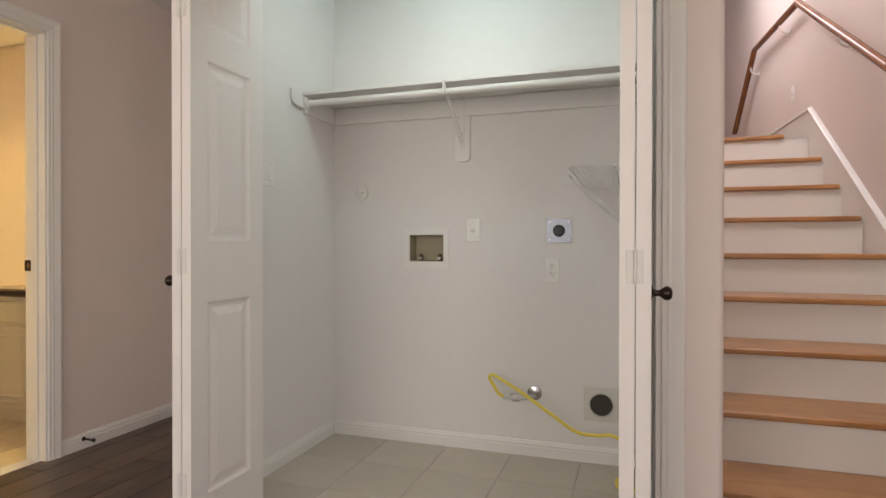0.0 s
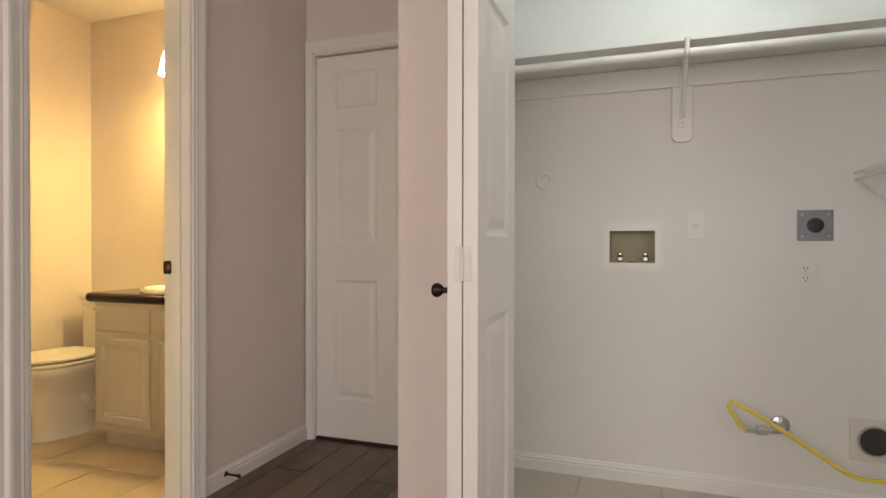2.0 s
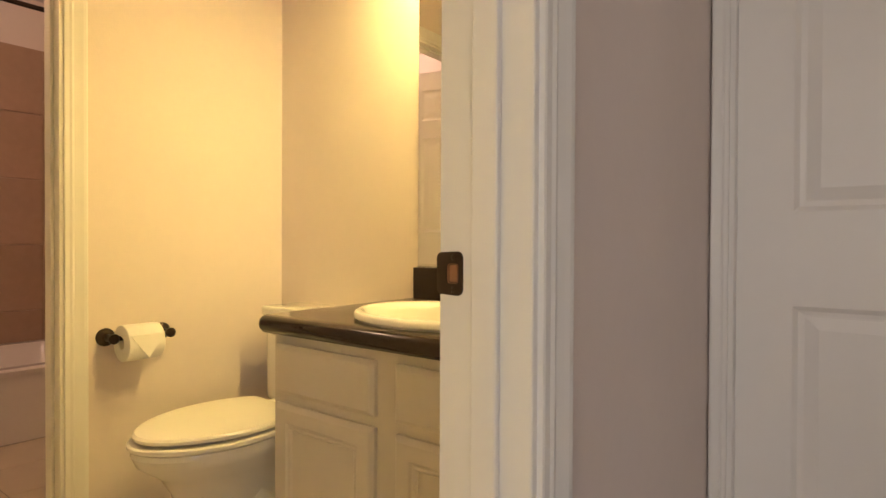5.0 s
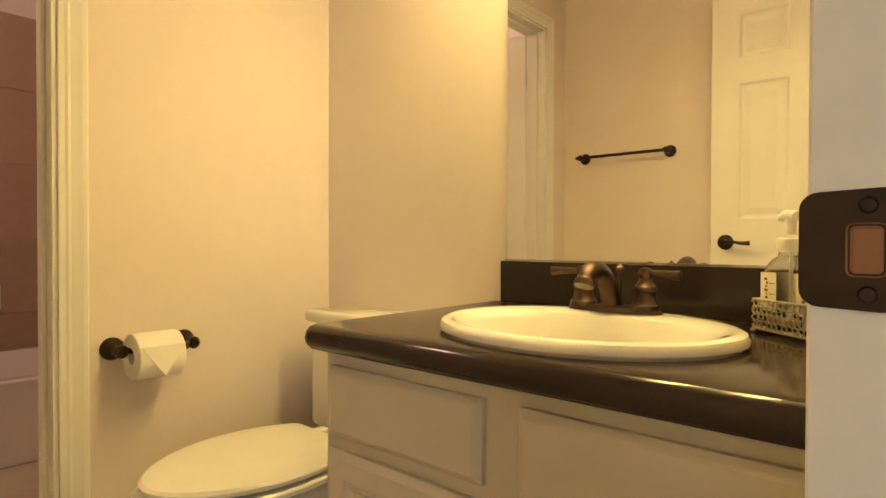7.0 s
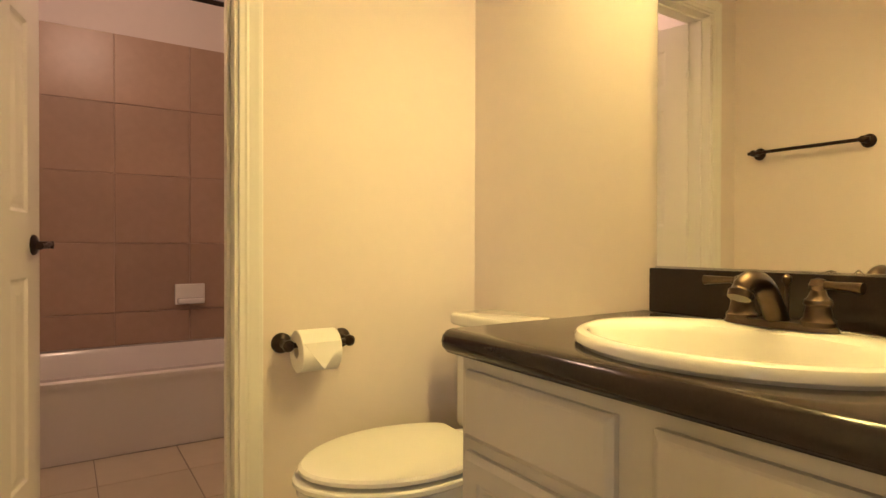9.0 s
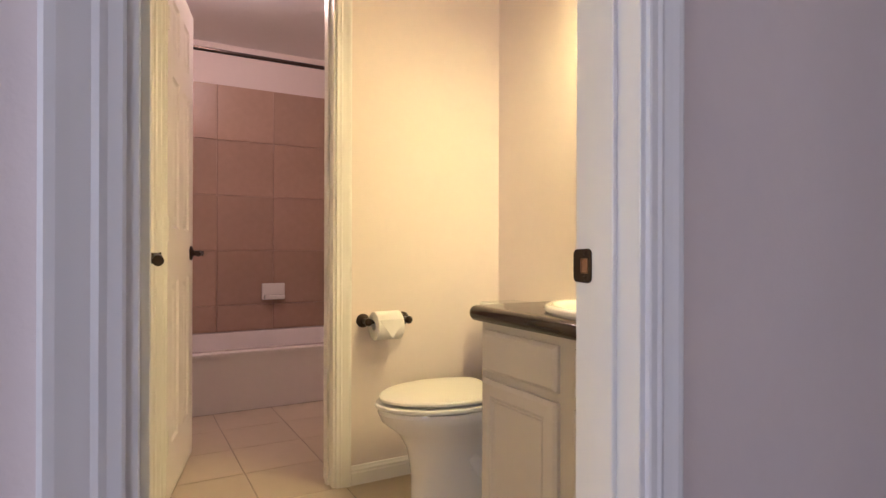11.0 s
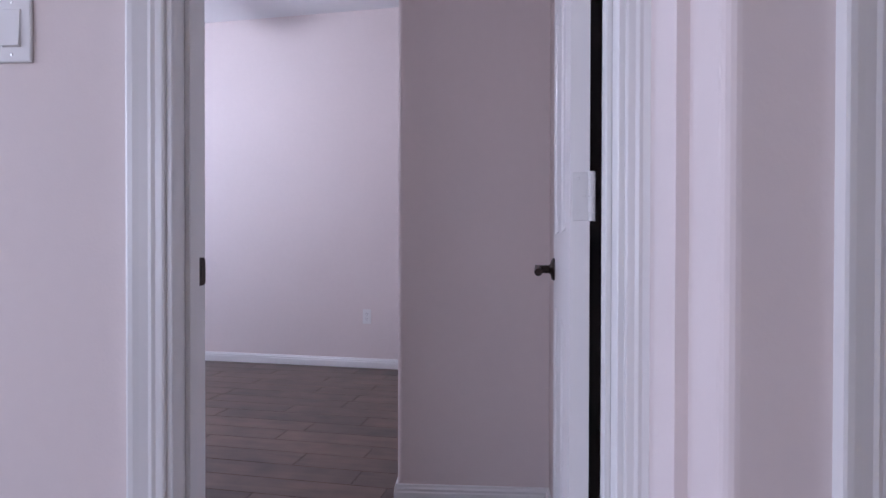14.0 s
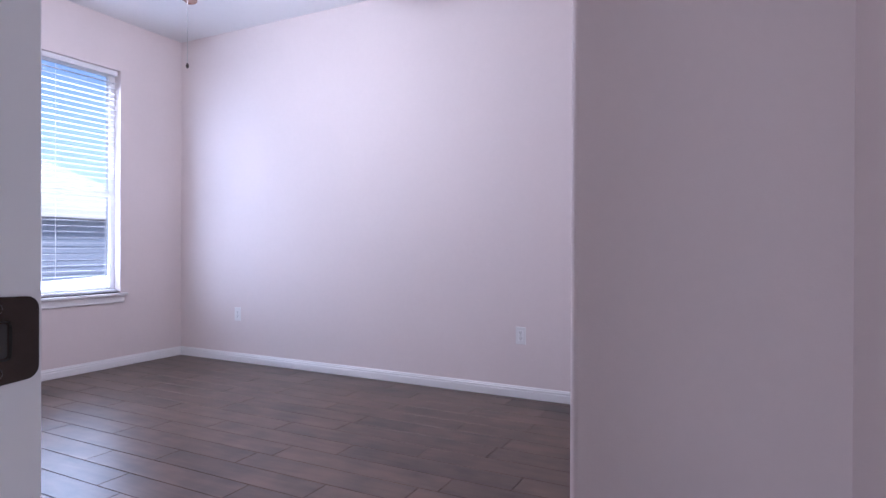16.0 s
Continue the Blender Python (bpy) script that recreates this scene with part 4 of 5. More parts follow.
for s in (-1, 1):
    h = part("handle_body", lathe([(0, 0.008), (0.026, 0.008), (0.026, 0.016), (0.021, 0.022), (0.018, 0.04), (0.021, 0.044), (0.020, 0.05), (0.014, 0.056), (0.011, 0.066), (0.014, 0.074), (0.010, 0.083), (0, 0.086)], 24, Matrix.Translation((s * 0.062, 0, 0))), BRONZE_L, fau, "turned bronze handle", True)
    part("lever", tube([(s * 0.062, 0, 0.074), (s * 0.085, -0.004, 0.075), (s * 0.110, -0.008, 0.074), (s * 0.128, -0.01, 0.073)], [0.0075, 0.006, 0.0075, 0.009], 12), BRONZE_L, h, "", True)

mir = thing("mirror", "large frameless wall mirror above the backsplash", "mirror")
part("glass", box(VX0 + 0.024, VX1 - 0.002, NY - 0.008, NY - 0.001, 0.897, 1.98), MIRROR, mir)
part("channel", box(VX0 + 0.022, VX1 - 0.002, NY - 0.011, NY - 0.001, 0.8925, 0.8965), CHROME, mir, "thin metal channel")

# vanity light with three glass shades
vl = thing("vanity_light", "bronze vanity light with lit frosted glass shades", "wall lamp")
part("back_plate", box(-3.36, -2.62, NY - 0.02, NY, 2.140, 2.200, 0.006), BRONZE, vl)
for xx in (-3.265, -2.99, -2.72):
    a = part("arm", tube(smooth_line([(xx, NY - 0.02, 2.170), (xx, NY - 0.10, 2.210), (xx, NY - 0.19, 2.200), (xx, NY - 0.20, 2.130)], 5), 0.007, 10), BRONZE, vl, "", True)
    part("shade_cap", lathe([(0, 2.135), (0.022, 2.135), (0.03, 2.105), (0.028, 2.100), (0, 2.110)], 20, Matrix.Translation((xx, NY - 0.20, 0))), BRONZE, a, "", True)
    part("shade", lathe([(0.028, 2.102), (0.04, 2.070), (0.047, 2.020), (0.058, 1.975), (0.055, 1.975), (0.044, 2.020), (0.036, 2.070), (0.02, 2.095)], 24, Matrix.Translation((xx, NY - 0.20, 0)), ring=True), GLASS_LIT, a, "lit bell-shaped glass shade", True)
    lamp("vanity_bulb", "POINT", 20.0, WARM, pose(xx, NY - 0.20, 2.000), 0.03)

# toilet
TX = -3.752
toi = thing("toilet", "white two-piece toilet with closed lid", "toilet", pose(TX, 0, 0))


def oval(cx, cy, rx, ry, z, n=48, back=0.0, cut=9.0):
    """An egg-shaped loop, narrower in front; cut: the y at which its back is straight."""
    out = []
    for k in range(n):
        a = 2 * math.pi * k / n
        yy = math.sin(a)
        out.append((cx + rx * math.cos(a) * (1 - 0.10 * max(0, -yy) ** 2), min(cut + 0.01 * math.cos(a) ** 2, cy + ry * (yy if yy < 0 else yy * (1 - back))), z))
    return out


part("pedestal", loft([oval(0, 2.42, 0.112, 0.205, 0.0), oval(0, 2.42, 0.112, 0.205, 0.012), oval(0, 2.42, 0.106, 0.199, 0.022), oval(0, 2.42, 0.100, 0.196, 0.06), oval(0, 2.42, 0.098, 0.196, 0.14), oval(0, 2.415, 0.104, 0.200, 0.20), oval(0, 2.41, 0.112, 0.204, 0.245), oval(0, 2.395, 0.138, 0.222, 0.30), oval(0, 2.365, 0.176, 0.255, 0.35), oval(0, 2.36, 0.184, 0.262, 0.38), oval(0, 2.36, 0.180, 0.258, 0.393)]), PORC, toi, "", True)
part("rear_bowl", box(-0.12, 0.12, 2.52, 2.82, 0.20, 0.385, 0.03, 4), PORC, toi, "", True)
part("trapway", tube(smooth_line([(0.075, 2.42, 0.21), (0.085, 2.50, 0.13), (0.08, 2.58, 0.20), (0.075, 2.64, 0.10), (0.07, 2.66, 0.03)], 5), 0.035, 12), PORC, toi, "", True)
part("seat", loft([oval(0, 2.36, 0.186, 0.266, 0.397, cut=2.56), oval(0, 2.36, 0.191, 0.271, 0.402, cut=2.56), oval(0, 2.36, 0.191, 0.271, 0.411, cut=2.56), oval(0, 2.36, 0.186, 0.266, 0.415, cut=2.56)]), SEATP, toi, "", True)
part("lid", loft([oval(0, 2.365, 0.174, 0.252, 0.421, cut=2.56), oval(0, 2.365, 0.183, 0.261, 0.425, cut=2.56), oval(0, 2.365, 0.184, 0.262, 0.434, cut=2.56), oval(0, 2.365, 0.178, 0.255, 0.440, cut=2.555), oval(0, 2.37, 0.13, 0.20, 0.443, cut=2.53), oval(0, 2.38, 0.06, 0.10, 0.444)]), SEATP, toi, "", True)
for xx in (-0.07, 0.07):
    part("hinge_cap", box(xx - 0.018, xx + 0.018, 2.58, 2.62, 0.397, 0.425, 0.006, 3), SEATP, toi, "", True)
part("tank", box(-0.215, 0.215, 2.665, 2.842, 0.385, 0.70, 0.025, 4), PORC, toi, "", True)
part("tank_lid", box(-0.225, 0.225, 2.655, 2.846, 0.70, 0.738, 0.012, 4), PORC, toi, "", True)
part("flush_lever", tube([(-0.15, 2.665, 0.65), (-0.15, 2.645, 0.65), (-0.08, 2.64, 0.645)], 0.007, 10), CHROME, toi, "chrome flush lever", True)
for xx in (-0.1, 0.1):
    part("bolt_cap", lathe([(0, 0), (0.014, 0), (0.012, 0.012), (0, 0.016)], 14, Matrix.Translation((xx, 2.50, 0.0))), PORC, toi, "", True)

# toilet paper on its holder
tph = thing("paper_holder", "oil-rubbed bronze toilet paper holder on the wall", "paper holder")
for yy in (2.172, 2.352):
    rot = Matrix.Translation((BWX, yy, 0.668)) @ Matrix.Rotation(radians(90), 4, "Y")
    p = part("post", lathe([(0, 0), (0.029, 0), (0.029, 0.004), (0.025, 0.010), (0.018, 0.013), (0.012, 0.02), (0.010, 0.045), (0.012, 0.05), (0.016, 0.058), (0.016, 0.068), (0.010, 0.075), (0, 0.077)], 24, rot), BRONZE, tph, "turned bronze post", True)
part("roller", tube([(BWX + 0.063, 2.172, 0.668), (BWX + 0.063, 2.352, 0.668)], 0.008, 12), BRONZE, tph, "", True)
tp = thing("toilet_roll", "white toilet paper roll with a folded tip", "toilet paper")
PX, PZ, PR = BWX + 0.068, 0.652, 0.058
bm = bmesh.new()
rings = []
for yy, r in ((2.192, 0.02), (2.192, PR - 0.002), (2.194, PR), (2.302, PR), (2.304, PR - 0.002), (2.304, 0.02)):
    rings.append([bm.verts.new((PX + r * math.cos(2 * math.pi * k / 40), yy, PZ + r * math.sin(2 * math.pi * k / 40))) for k in range(40)])
for r0, r1 in zip(rings, rings[1:] + rings[:1]):
    for k in range(40):
        bm.faces.new((r0[k], r0[(k + 1) % 40], r1[(k + 1) % 40], r1[k]))
part("roll", bm, PAPER, tp, "", True)
part("tube_core", lathe([(0.0185, 2.194), (0.0198, 2.194), (0.0198, 2.302), (0.0185, 2.302)], 24, Matrix.Translation((PX, 0, PZ)) @ Matrix.Rotation(radians(-90), 4, "X") @ Matrix.Diagonal((1, 1, 1, 1)), ring=True), LABELM, tp, "cardboard core")
bm = loft([[(PX + PR + o - 0.003, 2.194, PZ + 0.03 - 0.0), (PX + PR + o - 0.003, 2.302, PZ + 0.03), (PX + PR + o + 0.001, 2.25, PZ - 0.045)] for o in (0.0, 0.003)])
part("folded_tip", bm, PAPER, tp, "pointed fold of paper")

# towel bar on the south wall
tb = thing("towel_bar", "oil-rubbed bronze towel bar with round posts", "towel bar")
for xx in (-3.985, -3.535):
    part("post", lathe([(0, 0), (0.029, 0), (0.029, 0.004), (0.024, 0.010), (0.013, 0.016), (0.010, 0.045), (0.015, 0.055), (0.015, 0.066), (0, 0.072)], 24, Matrix.Translation((xx, BSY, 1.385)) @ Matrix.Rotation(radians(-90), 4, "X")), BRONZE, tb, "", True)
part("bar", tube([(-4.01, BSY + 0.06, 1.385), (-3.51, BSY + 0.06, 1.385)], 0.008, 12), BRONZE, tb, "", True)

# soap bottles in a caddy standing askew on the counter
CAD = pose(-2.690, 2.690, 0.7885, 0, 0, -42)
cad = thing("soap_caddy", "ornate silver openwork caddy on the countertop", "caddy", CAD)
bm = bmesh.new()
rng = random.Random(3)
HX, HY = 0.083, 0.037


def caddy_side(bm, x0, y0, x1, y1):
    """Scrollwork of little rings between an upper and a lower rim."""
    n = max(5, int(math.hypot(x1 - x0, y1 - y0) / 0.0115))
    for i in range(n):
        for j in range(4):
            f = (i + 0.5 + 0.25 * (j % 2 - 0.5)) / n
            c = Vector((x0 + (x1 - x0) * f, y0 + (y1 - y0) * f, 0.014 + 0.0118 * j))
            along = Vector((x1 - x0, y1 - y0, 0)).normalized()
            r, a0 = 0.0058 + rng.random() * 0.0014, rng.random() * 6.28
            pts = [c + along * (r * math.cos(a0 + a * 1.05)) + Vector((0, 0, r * math.sin(a0 + a * 1.05))) for a in range(6)]
            add_tube(bm, pts, 0.0014, 5)


for a, b in (((-HX, -HY), (HX, -HY)), ((HX, -HY), (HX, HY)), ((HX, HY), (-HX, HY)), ((-HX, HY), (-HX, -HY))):
    caddy_side(bm, *a, *b)
part("scrollwork", bm, METALMESH, cad)
bm = bmesh.new()
for zz in (0.007, 0.056):
    for a, b in (((-HX, -HY), (HX, -HY)), ((HX, -HY), (HX, HY)), ((HX, HY), (-HX, HY)), ((-HX, HY), (-HX, -HY))):
        add_tube(bm, [(*a, zz), (*b, zz)], 0.002, 6)
part("rim", bm, METALMESH, cad)
part("floor_plate", box(-HX, HX, -HY, HY, 0.006, 0.008), METALMESH, cad)
for sx in (-1, 1):
    for sy in (-1, 1):
        part("foot", lathe([(0, 0), (0.003, 0.0005), (0.0042, 0.003), (0.003, 0.0058), (0, 0.0065)], 12, Matrix.Translation((sx * HX, sy * HY, 0))), METALMESH, cad, "", True)


def squarish(w, z, n=32):
    """A rounded square loop of half width w."""
    out = []
    for k in range(n):
        a = 2 * math.pi * (k + 0.5) / n
        c, s = math.cos(a), math.sin(a)
        out.append((w * math.copysign(abs(c) ** 0.5, c), w * math.copysign(abs(s) ** 0.5, s), z))
    return out


def soap_bottle(dx, fill, mat, label):
    b = thing("soap_bottle", label, "soap bottle", CAD @ pose(dx, 0, 0.0085), "soap bottles in the caddy")
    outer = [(0.028, 0.0), (0.032, 0.003), (0.033, 0.01), (0.033, 0.092), (0.031, 0.102), (0.024, 0.114), (0.016, 0.121), (0.015, 0.128)]
    inner = [(0.0135, 0.128), (0.0145, 0.120), (0.0225, 0.112), (0.029, 0.101), (0.031, 0.092), (0.031, 0.01), (0.028, 0.006)]
    body = part("body", loft([squarish(w, z) for w, z in outer + inner]), GLASS, b, "clear glass body", True)
    body.visible_shadow = False
    part("soap", loft([squarish(w, z) for w, z in ((0.027, 0.0075), (0.0295, 0.012), (0.0295, fill))]), mat, b, "", True)
    for x0, x1, y0, y1 in ((-0.027, 0.010, -0.0342, -0.0334), (-0.0342, -0.0334, -0.022, 0.022), (0.0334, 0.0342, -0.022, 0.022)):
        lab = part("label_sheet", box(x0, x1, y0, y1, 0.03, 0.094), LABELM, b, "cream paper label")
        if x1 - x0 > 0.01:
            for k in range(7):
                part("label_mark", box(x0 + 0.010 + 0.002 * (k % 3), x0 + 0.016 + 0.002 * (k % 2), y0 - 0.0006, y0 - 0.0001, 0.045 + 0.006 * k, 0.049 + 0.006 * k), MARK, lab)
            for zz in (0.040, 0.058, 0.076):
                part("label_line", box(x0 + 0.020, x1 - 0.003, y0 - 0.0006, y0 - 0.0001, zz, zz + 0.0012), MARK, lab)
    part("dip_tube", tube([(0, 0, 0.02), (0, 0, 0.128)], 0.0032, 8), PLASTIC, b, "", True)
    part("collar", lathe([(0, 0.1285), (0.021, 0.1285), (0.0215, 0.131), (0.0215, 0.149), (0.020, 0.151), (0, 0.151)], 28), PLASTIC, b, "white screw collar", True)
    bm = tube([(0, 0, 0.151), (0, 0, 0.154), (0, 0, 0.156), (0, 0, 0.182)], [0.011, 0.011, 0.0075, 0.0085], 16)
    add_tube(bm, smooth_line([(0.012, 0.0, 0.186), (0, 0, 0.188), (-0.014, 0.0, 0.188), (-0.024, 0.0, 0.184), (-0.026, 0.0, 0.180)], 4), [0.009] * 9 + [0.007] * 4 + [0.0055] * 4, 12)
    part("pump", bm, PLASTIC, b, "white pump", True)


soap_bottle(-0.041, 0.018, AMBER, "nearly empty clear pump bottle with cream label in the caddy")
soap_bottle(0.041, 0.085, PLASTIC, "clear pump bottle of white lotion in the caddy")

# ---- tub room ----
TBX = -5.46
tub = thing("bathtub", "white built-in bathtub with plain apron", "bathtub")
TY0, TY1, TH = 1.1, NY, 0.36
part("apron", box(TBX, TBX + 0.02, TY0, TY1, 0, TH - 0.03, 0.004), TUBM, tub)
def rect(x0, x1, y0, y1, z, r=0.08, n=5):
    out = []
    for cx, cy, a0 in ((x1 - r, y1 - r, 0), (x0 + r, y1 - r, 90), (x0 + r, y0 + r, 180), (x1 - r, y0 + r, 270)):
        for k in range(n + 1):
            a = radians(a0 + 90 * k / n)
            out.append((cx + r * math.cos(a), cy + r * math.sin(a), z))
    return out
bm = bmesh.new()
X0, X1 = -6.29, TBX + 0.025
loops = [rect(X0, X1, TY0, TY1, TH - 0.035, 0.012), rect(X0, X1, TY0, TY1, TH - 0.01, 0.012), rect(X0 + 0.01, X1 - 0.01, TY0 + 0.01, TY1 - 0.01, TH, 0.02), rect(X0 + 0.06, X1 - 0.07, TY0 + 0.09, TY1 - 0.09, TH, 0.12), rect(X0 + 0.075, X1 - 0.085, TY0 + 0.11, TY1 - 0.11, TH - 0.02, 0.12), rect(X0 + 0.12, X1 - 0.13, TY0 + 0.2, TY1 - 0.2, 0.08, 0.12), rect(X0 + 0.2, X1 - 0.2, TY0 + 0.3, TY1 - 0.3, 0.06, 0.1)]
rings = [[bm.verts.new(p) for p in l] for l in loops]
for r0, r1 in zip(rings, rings[1:]):
    for k in range(len(r0)):
        bm.faces.new((r0[k], r0[(k + 1) % len(r0)], r1[(k + 1) % len(r0)], r1[k]))
bm.faces.new(rings[-1])
part("basin", bm, TUBM, tub, "", True)
sr = thing("shower_rod", "dark bronze shower curtain rod", "shower rod")
part("rod", tube([(TBX, 1.1, 2.12), (TBX, NY, 2.12)], 0.0125, 12), BRONZE, sr, "", True)
for yy, s in ((1.1, 1), (NY, -1)):
    part("flange", lathe([(0, 0), (0.035, 0), (0.03, 0.012), (0.016, 0.016), (0, 0.016)], 20, Matrix.Translation((TBX, yy, 2.12)) @ Matrix.Rotation(radians(-90 * s), 4, "X")), BRONZE, sr, "", True)
sd = thing("soap_dish", "white ceramic soap dish set in the tile", "soap dish", pose(-6.287, 2.30, 0.64))
part("back", box(0, 0.012, -0.085, 0.085, -0.06, 0.065, 0.008, 3), PORC, sd, "", True)
part("tray", box(0.01, 0.07, -0.075, 0.075, -0.055, -0.02, 0.012, 3), PORC, sd, "", True)
shh = thing("shower_fixture", "chrome shower fixture on a bent arm", "shower")
part("arm", tube(smooth_line([(-5.85, 1.112, 1.98), (-5.85, 1.18, 1.99), (-5.85, 1.24, 1.94)], 5), 0.009, 10), CHROME, shh, "", True)
part("head", lathe([(0, 0), (0.012, 0), (0.016, 0.02), (0.04, 0.05), (0.042, 0.06), (0, 0.062)], 20, Matrix.Translation((-5.85, 1.235, 1.945)) @ Matrix.Rotation(radians(-150), 4, "X")), CHROME, shh, "", True)

# ---- bedroom ----
askew(plate("wall_outlet", "white duplex outlet low on the bedroom wall", "outlet", pose(RX, -0.045, 0.42, 0, 0, 90), 0.072, 0.118, "outlet"))
askew(plate("wall_outlet", "white duplex outlet low on the bedroom wall", "outlet", pose(RX, -2.66, 0.42, 0, 0, 90), 0.072, 0.118, "outlet"))

win = tagged(new("window_1"), "white sash window with open horizontal blinds", "window", kind="structure")
zm = 1.45
bm = bmesh.new()
yo0, yo1 = RY - 0.13, RY - 0.075
for b in ((W0, W0 + 0.045, Z0, Z1), (W1 - 0.045, W1, Z0, Z1), (W0 + 0.045, W1 - 0.045, Z0, Z0 + 0.05), (W0 + 0.045, W1 - 0.045, Z1 - 0.045, Z1), (W0 + 0.045, W1 - 0.045, zm - 0.025, zm + 0.025)):
    add_box(bm, b[0], b[1], yo0, yo1, b[2], b[3], 0.004, 1)
part("window_frame", bm, TRIM, win)
for z0, z1 in ((Z0 + 0.05, zm - 0.025), (zm + 0.025, Z1 - 0.045)):
    g = part("pane", box(W0 + 0.045, W1 - 0.045, RY - 0.105, RY - 0.101, z0, z1), GLASS, win)
    g.visible_shadow = False
part("window_sill", box(W0 - 0.05, W1 + 0.05, RY - 0.075, RY + 0.035, Z0 - 0.022, Z0, 0.005), TRIM, win)
part("apron", box(W0 - 0.03, W1 + 0.03, RY, RY + 0.014, Z0 - 0.08, Z0 - 0.022, 0.004), TRIM, win)
bl = thing("window_blind", "white horizontal blinds with open slats", "blinds")
part("head_rail", box(W0 + 0.01, W1 - 0.01, RY - 0.07, RY - 0.02, Z1 - 0.045, Z1 - 0.002, 0.004), BLIND, bl)
slat = box(W0 + 0.012, W1 - 0.012, RY - 0.058, RY - 0.032, -0.0008, 0.0008)
slat_ob = part("slat", slat, BLIND, bl)
slat_ob.location.z = Z0 + 0.06
nslat = 39
for k in range(1, nslat):
    o = slat_ob.copy()
    scene.collection.objects.link(o)
    o.location.z = Z0 + 0.06 + k * (Z1 - Z0 - 0.12) / nslat
part("bottom_rail", box(W0 + 0.012, W1 - 0.012, RY - 0.068, RY - 0.022, Z0 + 0.01, Z0 + 0.028, 0.003), BLIND, bl)
for xx in (W0 + 0.12, W1 - 0.12, (W0 + W1) / 2):
    part("cord", tube([(xx, RY - 0.020, Z0 + 0.02), (xx, RY - 0.020, Z1 - 0.03)], 0.0012, 6), BLIND, bl)

askew(win)
askew(bl)
FX, FY, FZ = -5.0, -1.6, 2.535
fan = thing("ceiling_fan", "ceiling fan with brown blades and a light", "ceiling fan", pose(FX, FY, 0))
part("canopy", lathe([(0, BED_H), (0.07, BED_H), (0.065, BED_H - 0.04), (0.02, BED_H - 0.07), (0, BED_H - 0.07)], 24), BRONZE, fan, "", True)
part("down_rod", tube([(0, 0, BED_H - 0.06), (0, 0, FZ + 0.09)], 0.012, 12), BRONZE, fan, "", True)
part("motor", lathe([(0, FZ + 0.10), (0.05, FZ + 0.10), (0.10, FZ + 0.07), (0.105, FZ), (0.08, FZ - 0.03), (0, FZ - 0.03)], 28), BRONZE, fan, "", True)
part("light_bowl", lathe([(0, FZ - 0.03), (0.075, FZ - 0.03), (0.085, FZ - 0.05), (0.07, FZ - 0.075), (0.03, FZ - 0.09), (0, FZ - 0.092)], 28), FANGLASS, fan, "lit glass bowl", True)
lamp("fan_bulb", "POINT", 50, (1.0, 0.95, 0.9), pose(FX, FY, FZ - 0.14), 0.06)
for k in range(5):
    a = radians(80 + 72 * k)
    m4 = Matrix.Rotation(a, 4, "Z")
    loops = []
    for r, w in ((0.16, 0.05), (0.2, 0.058), (0.40, 0.066), (0.52, 0.066), (0.56, 0.05), (0.575, 0.02)):
        loops.append([m4 @ Vector((r, s * w, FZ + 0.012 * s + dz)) for s, dz in ((-1, -0.003), (1, -0.003), (1, 0.003), (-1, 0.003))])
    bl_ = part("blade", loft(loops), BLADE, fan)
    part("blade_iron", loft([[m4 @ Vector((r, s * w, FZ - 0.004 + dz)) for s, dz in ((-1, -0.003), (1, -0.003), (1, 0.002), (-1, 0.002))] for r, w in ((0.09, 0.015), (0.14, 0.02), (0.2, 0.035))]), BRONZE, bl_)
part("pull_chain", tube([(0.0, 0.0, FZ - 0.09), (0.0, 0.0, 1.985)], 0.0022, 6), STEEL, fan, "thin pull chain")
part("chain_bob", lathe([(0, 1.96), (0.006, 1.965), (0.009, 1.975), (0.004, 1.988), (0, 1.99)], 12), BRONZE, fan, "", True)

# ---- outside the bedroom window ----
g = box(-60, 60, -90, -4.4, -0.35, -0.3)
structure("ground", g, GROUNDM)
nb = thing("neighbour_house", "grey-blue sided house with cream trim", "house")
part("wall", box(-12, 2, -9.2, -9.0, -0.3, 1.5), SIDING, nb)
for k in range(14):
    part("siding_board", box(-12, 2, -9.0, -8.985, -0.25 + k * 0.125, -0.14 + k * 0.125, 0.003, 1), SIDING, nb)
part("eave", box(-12.3, 2.3, -9.3, -8.7, 1.5, 1.68, 0.01), CREAM, nb)
for xx in (-9.6, -8.5, -7.4):
    w = part("window", box(xx, xx + 0.12, -8.985, -8.93, -0.3, 1.5), CREAM, nb)
part("roof", loft([[(xx, -8.7, 1.68), (xx, -12.5, 3.0), (xx, -12.5, 2.9), (xx, -9.0, 1.66)] for xx in (-12.3, 2.3)]), CREAM, nb)

# ---- floors: joint beds, then the pieces ----
bed_h = structure("floor", box(BX - WT - 0.0, SX, -3.1, DY + 0.2, -0.08, -0.004), JOINT)
bed_b = structure("floor_bedroom", box(RX, RX + 1.0, RY, RY + 1.0, -0.08, -0.0065), JOINT)
bed_t = structure("floor_bath", box(-6.3, WX - WT, 1.1, NY, -0.08, -0.003), GROUT)
bed_c = structure("floor_closet", box(CX0, CX1, CY + 0.05, CB, -0.0039, 0.001), material("closet_grout", (0.46, 0.41, 0.35), 0.9, grain=0.1))
structure("threshold_bath", box(WX - WT + 0.0, WX - 0.03, S0, S1, -0.003, 0.003, 0.001), TRIM)


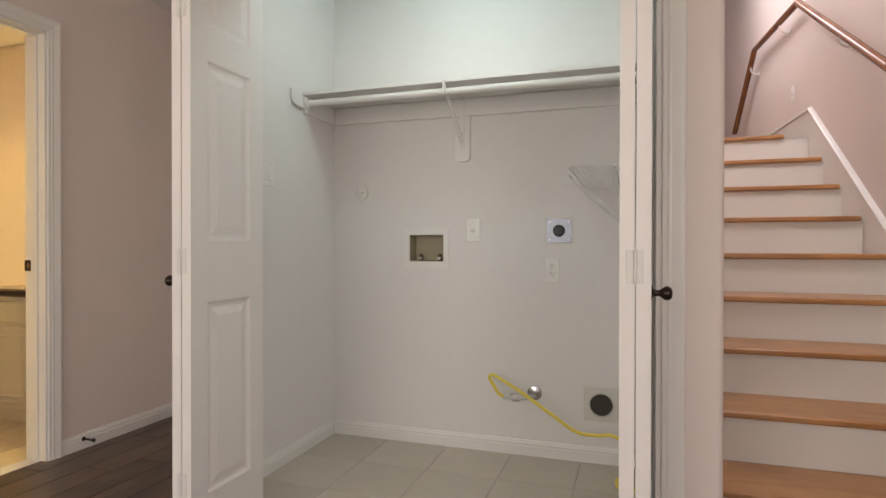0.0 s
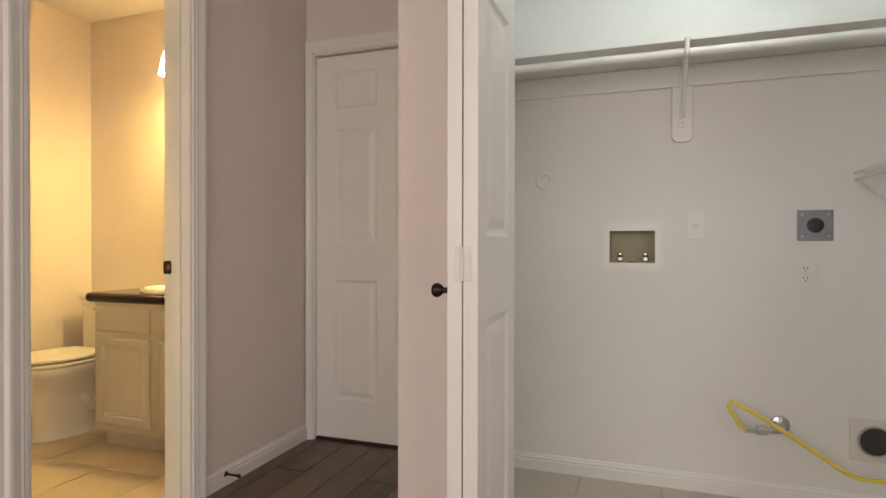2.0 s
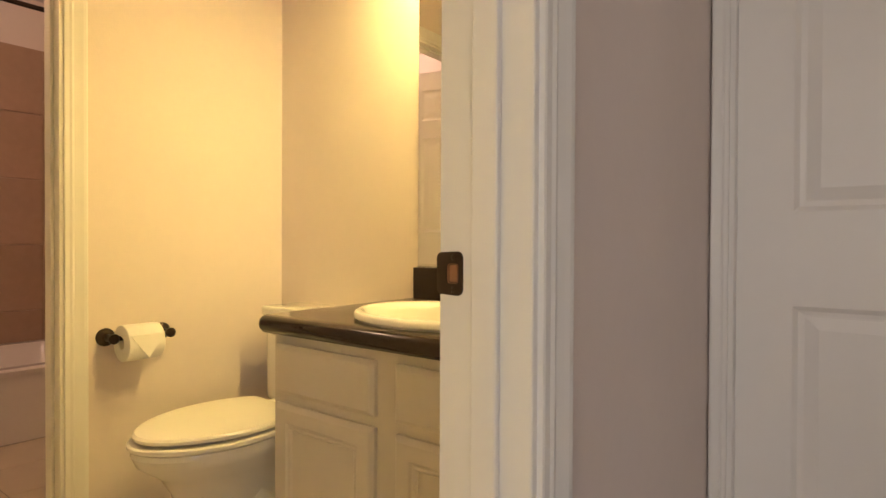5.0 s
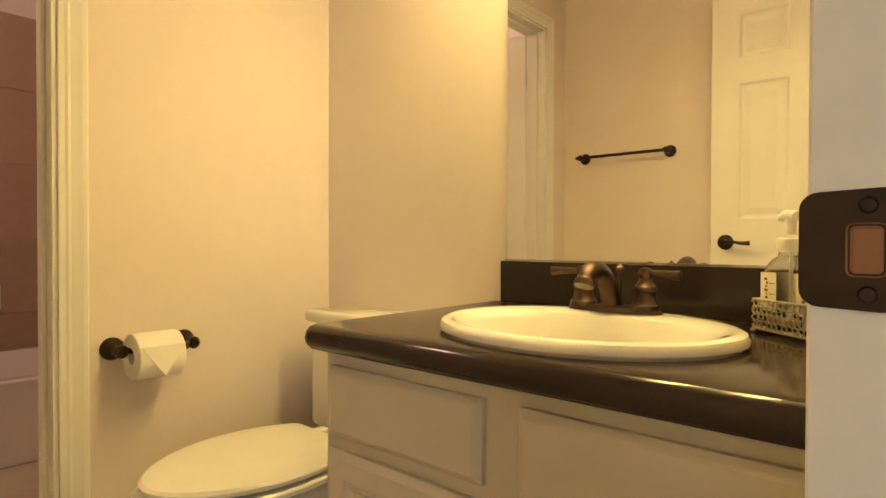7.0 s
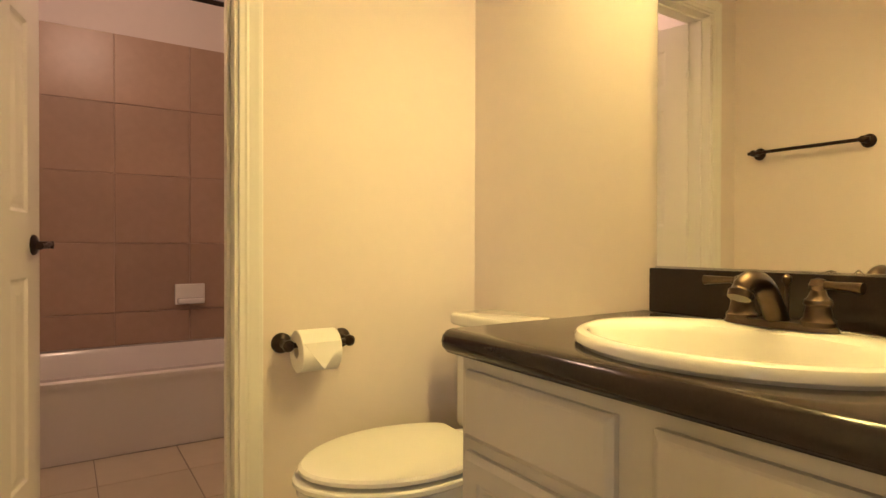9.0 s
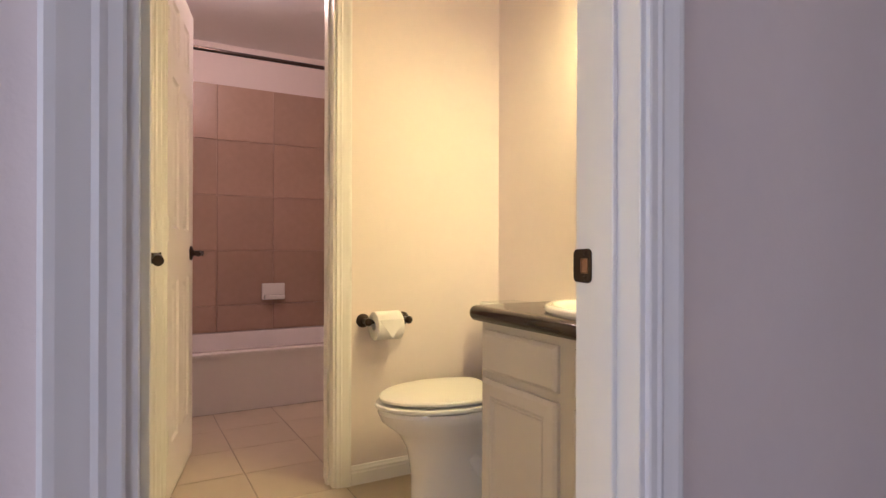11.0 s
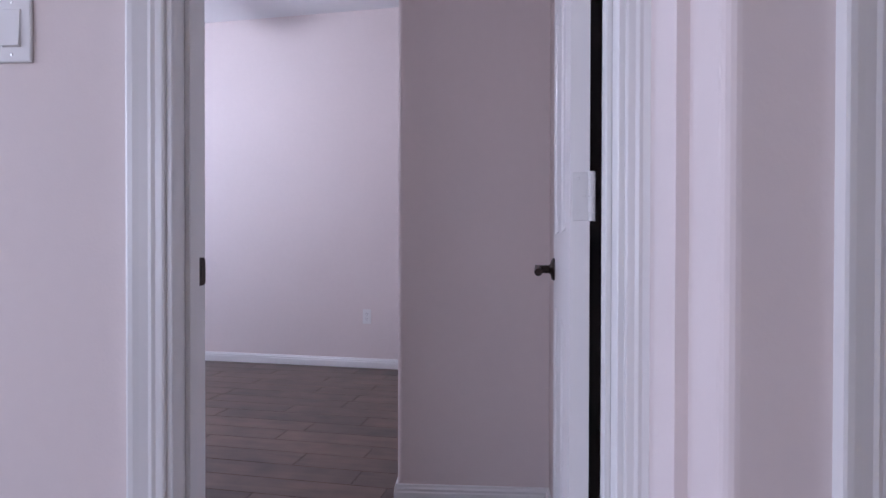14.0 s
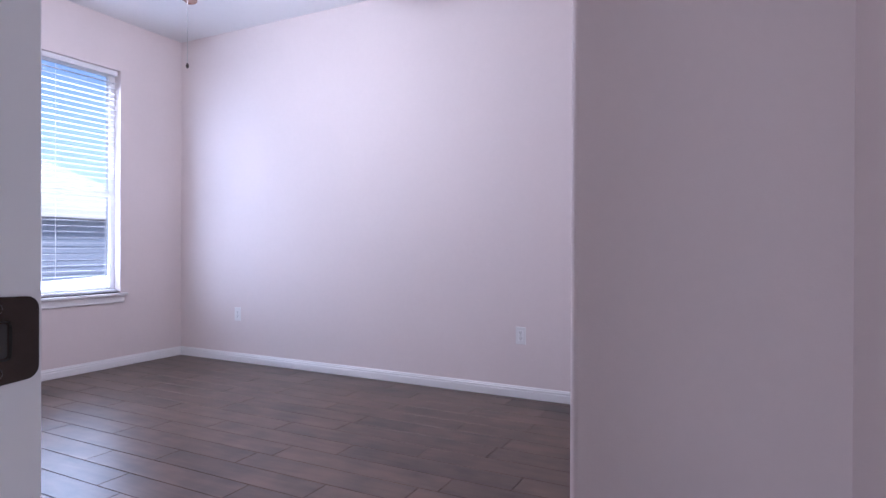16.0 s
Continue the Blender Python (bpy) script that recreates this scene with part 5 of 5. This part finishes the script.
def piece_mesh(name, w, l, mat, bev=0.0015, th=0.01):
    bm = box(-w / 2, w / 2, -l / 2, l / 2, -th, 0)
    top_edges = [e for e in bm.edges if all(v.co.z > -1e-5 for v in e.verts)]
    bmesh.ops.bevel(bm, geom=top_edges, offset=bev, segments=1, affect="EDGES")
    bmesh.ops.recalc_face_normals(bm, faces=bm.faces)
    me = bpy.data.meshes.new(name)
    bm.to_mesh(me)
    bm.free()
    me.materials.append(mat)
    return me


def lay(name, parent, mat, x0, x1, y0, y1, w, l, gap, z, stagger, keep=None):
    """Lay pieces in rows along y between the given bounds, cutting the end pieces."""
    cache, rng = {}, random.Random(7)
    n = 0
    x = x0
    while x < x1 - 0.02:
        xe = min(x + w, x1)
        y = y0 - (rng.random() * l if stagger else 0)
        while y < y1 - 0.01:
            a, b = max(y, y0), min(y + l, y1)
            if b - a > 0.02 and (keep is None or keep((x + xe) / 2, (a + b) / 2)):
                key = (round(xe - x - gap, 3), round(b - a - gap, 3))
                if key[0] > 0.01 and key[1] > 0.01:
                    if key not in cache:
                        cache[key] = piece_mesh(name, *key, mat)
                    o = new(name, cache[key])
                    o.location = ((x + xe) / 2, (a + b) / 2, z)
                    o.parent = parent
                    n += 1
            y += l
        x += w
    return n


lay("plank", bed_h, PLANK, BX - WT, SX, -1.2, DY + 0.05, 0.152, 0.91, 0.003, 0, True, lambda x, y: not (CX0 < x < CX1 and y > CY + 0.4) and not (x < WX and y > 1.15))
lay("plank", bed_b, PLANK, RX - 0.7, BX + 0.5, RY, 1.2, 0.152, 0.91, 0.003, -0.0025, True, lambda x, y: (ASKEW @ Vector((x, y, 0))).x < BX - 0.06 and (ASKEW @ Vector((x, y, 0))).y < 1.3)
askew(bed_b)
structure("floor_joint_bed", box(RX - 0.1, BX - WT - 0.002, RY - 0.8, 1.1, -0.081, -0.0075), JOINT)
lay("tile", bed_t, TILE, TBX + 0.02, WX - WT, 1.1, NY, 0.333, 0.333, 0.004, 0, False)
lay("tile", bed_c, CTILE, CX0, CX1, CY + 0.05, CB, 0.333, 0.333, 0.004, 0.004, False)

# wall tiles round the tub
tw = structure("tile_backing", box(-6.3, -6.295, 1.1, NY, TH, 2.15), TILEJOINT)
me = piece_mesh("tile", 0.40 - 0.004, 0.40 - 0.004, SHOWER, 0.0015, 0.008)
for i in range(5):
    for j in range(5):
        z0 = 2.15 - 0.4 * (j + 1)
        y0 = 1.1 + 0.4 * i
        hgt = min(0.4, 2.15 - TH - 0.4 * j)
        wid = min(0.4, NY - y0)
        if wid < 0.03 or hgt < 0.03:
            continue
        use = me if wid > 0.399 and hgt > 0.399 else piece_mesh("tile", wid - 0.004, hgt - 0.004, SHOWER, 0.0015, 0.008)
        o = new("tile", use)
        o.parent = tw
        o.matrix_world = Matrix.Translation((-6.289, y0 + wid / 2, 2.15 - 0.4 * j - hgt / 2)) @ Matrix(((0, 0, 1, 0), (1, 0, 0, 0), (0, 1, 0, 0), (0, 0, 0, 1)))
for name, yy, s in (("tile_backing_south", 1.1, 1), ("tile_backing_north", NY, -1)):
    tws = structure(name, box(-6.295, TBX, min(yy, yy + s * 0.005), max(yy, yy + s * 0.005), TH, 2.15), TILEJOINT)
    for i in range(3):
        for j in range(5):
            x0 = -6.288 + 0.4 * i
            wid, hgt = min(0.4, TBX - x0), min(0.4, 2.15 - TH - 0.4 * j)
            if wid < 0.03 or hgt < 0.03:
                continue
            o = new("tile", piece_mesh("tile", wid - 0.004, hgt - 0.004, SHOWER, 0.0015, 0.008))
            o.parent = tws
            o.matrix_world = Matrix.Translation((x0 + wid / 2, yy + s * 0.011, 2.15 - 0.4 * j - hgt / 2)) @ Matrix(((1, 0, 0, 0), (0, 0, s, 0), (0, s, 0, 0), (0, 0, 0, 1)))
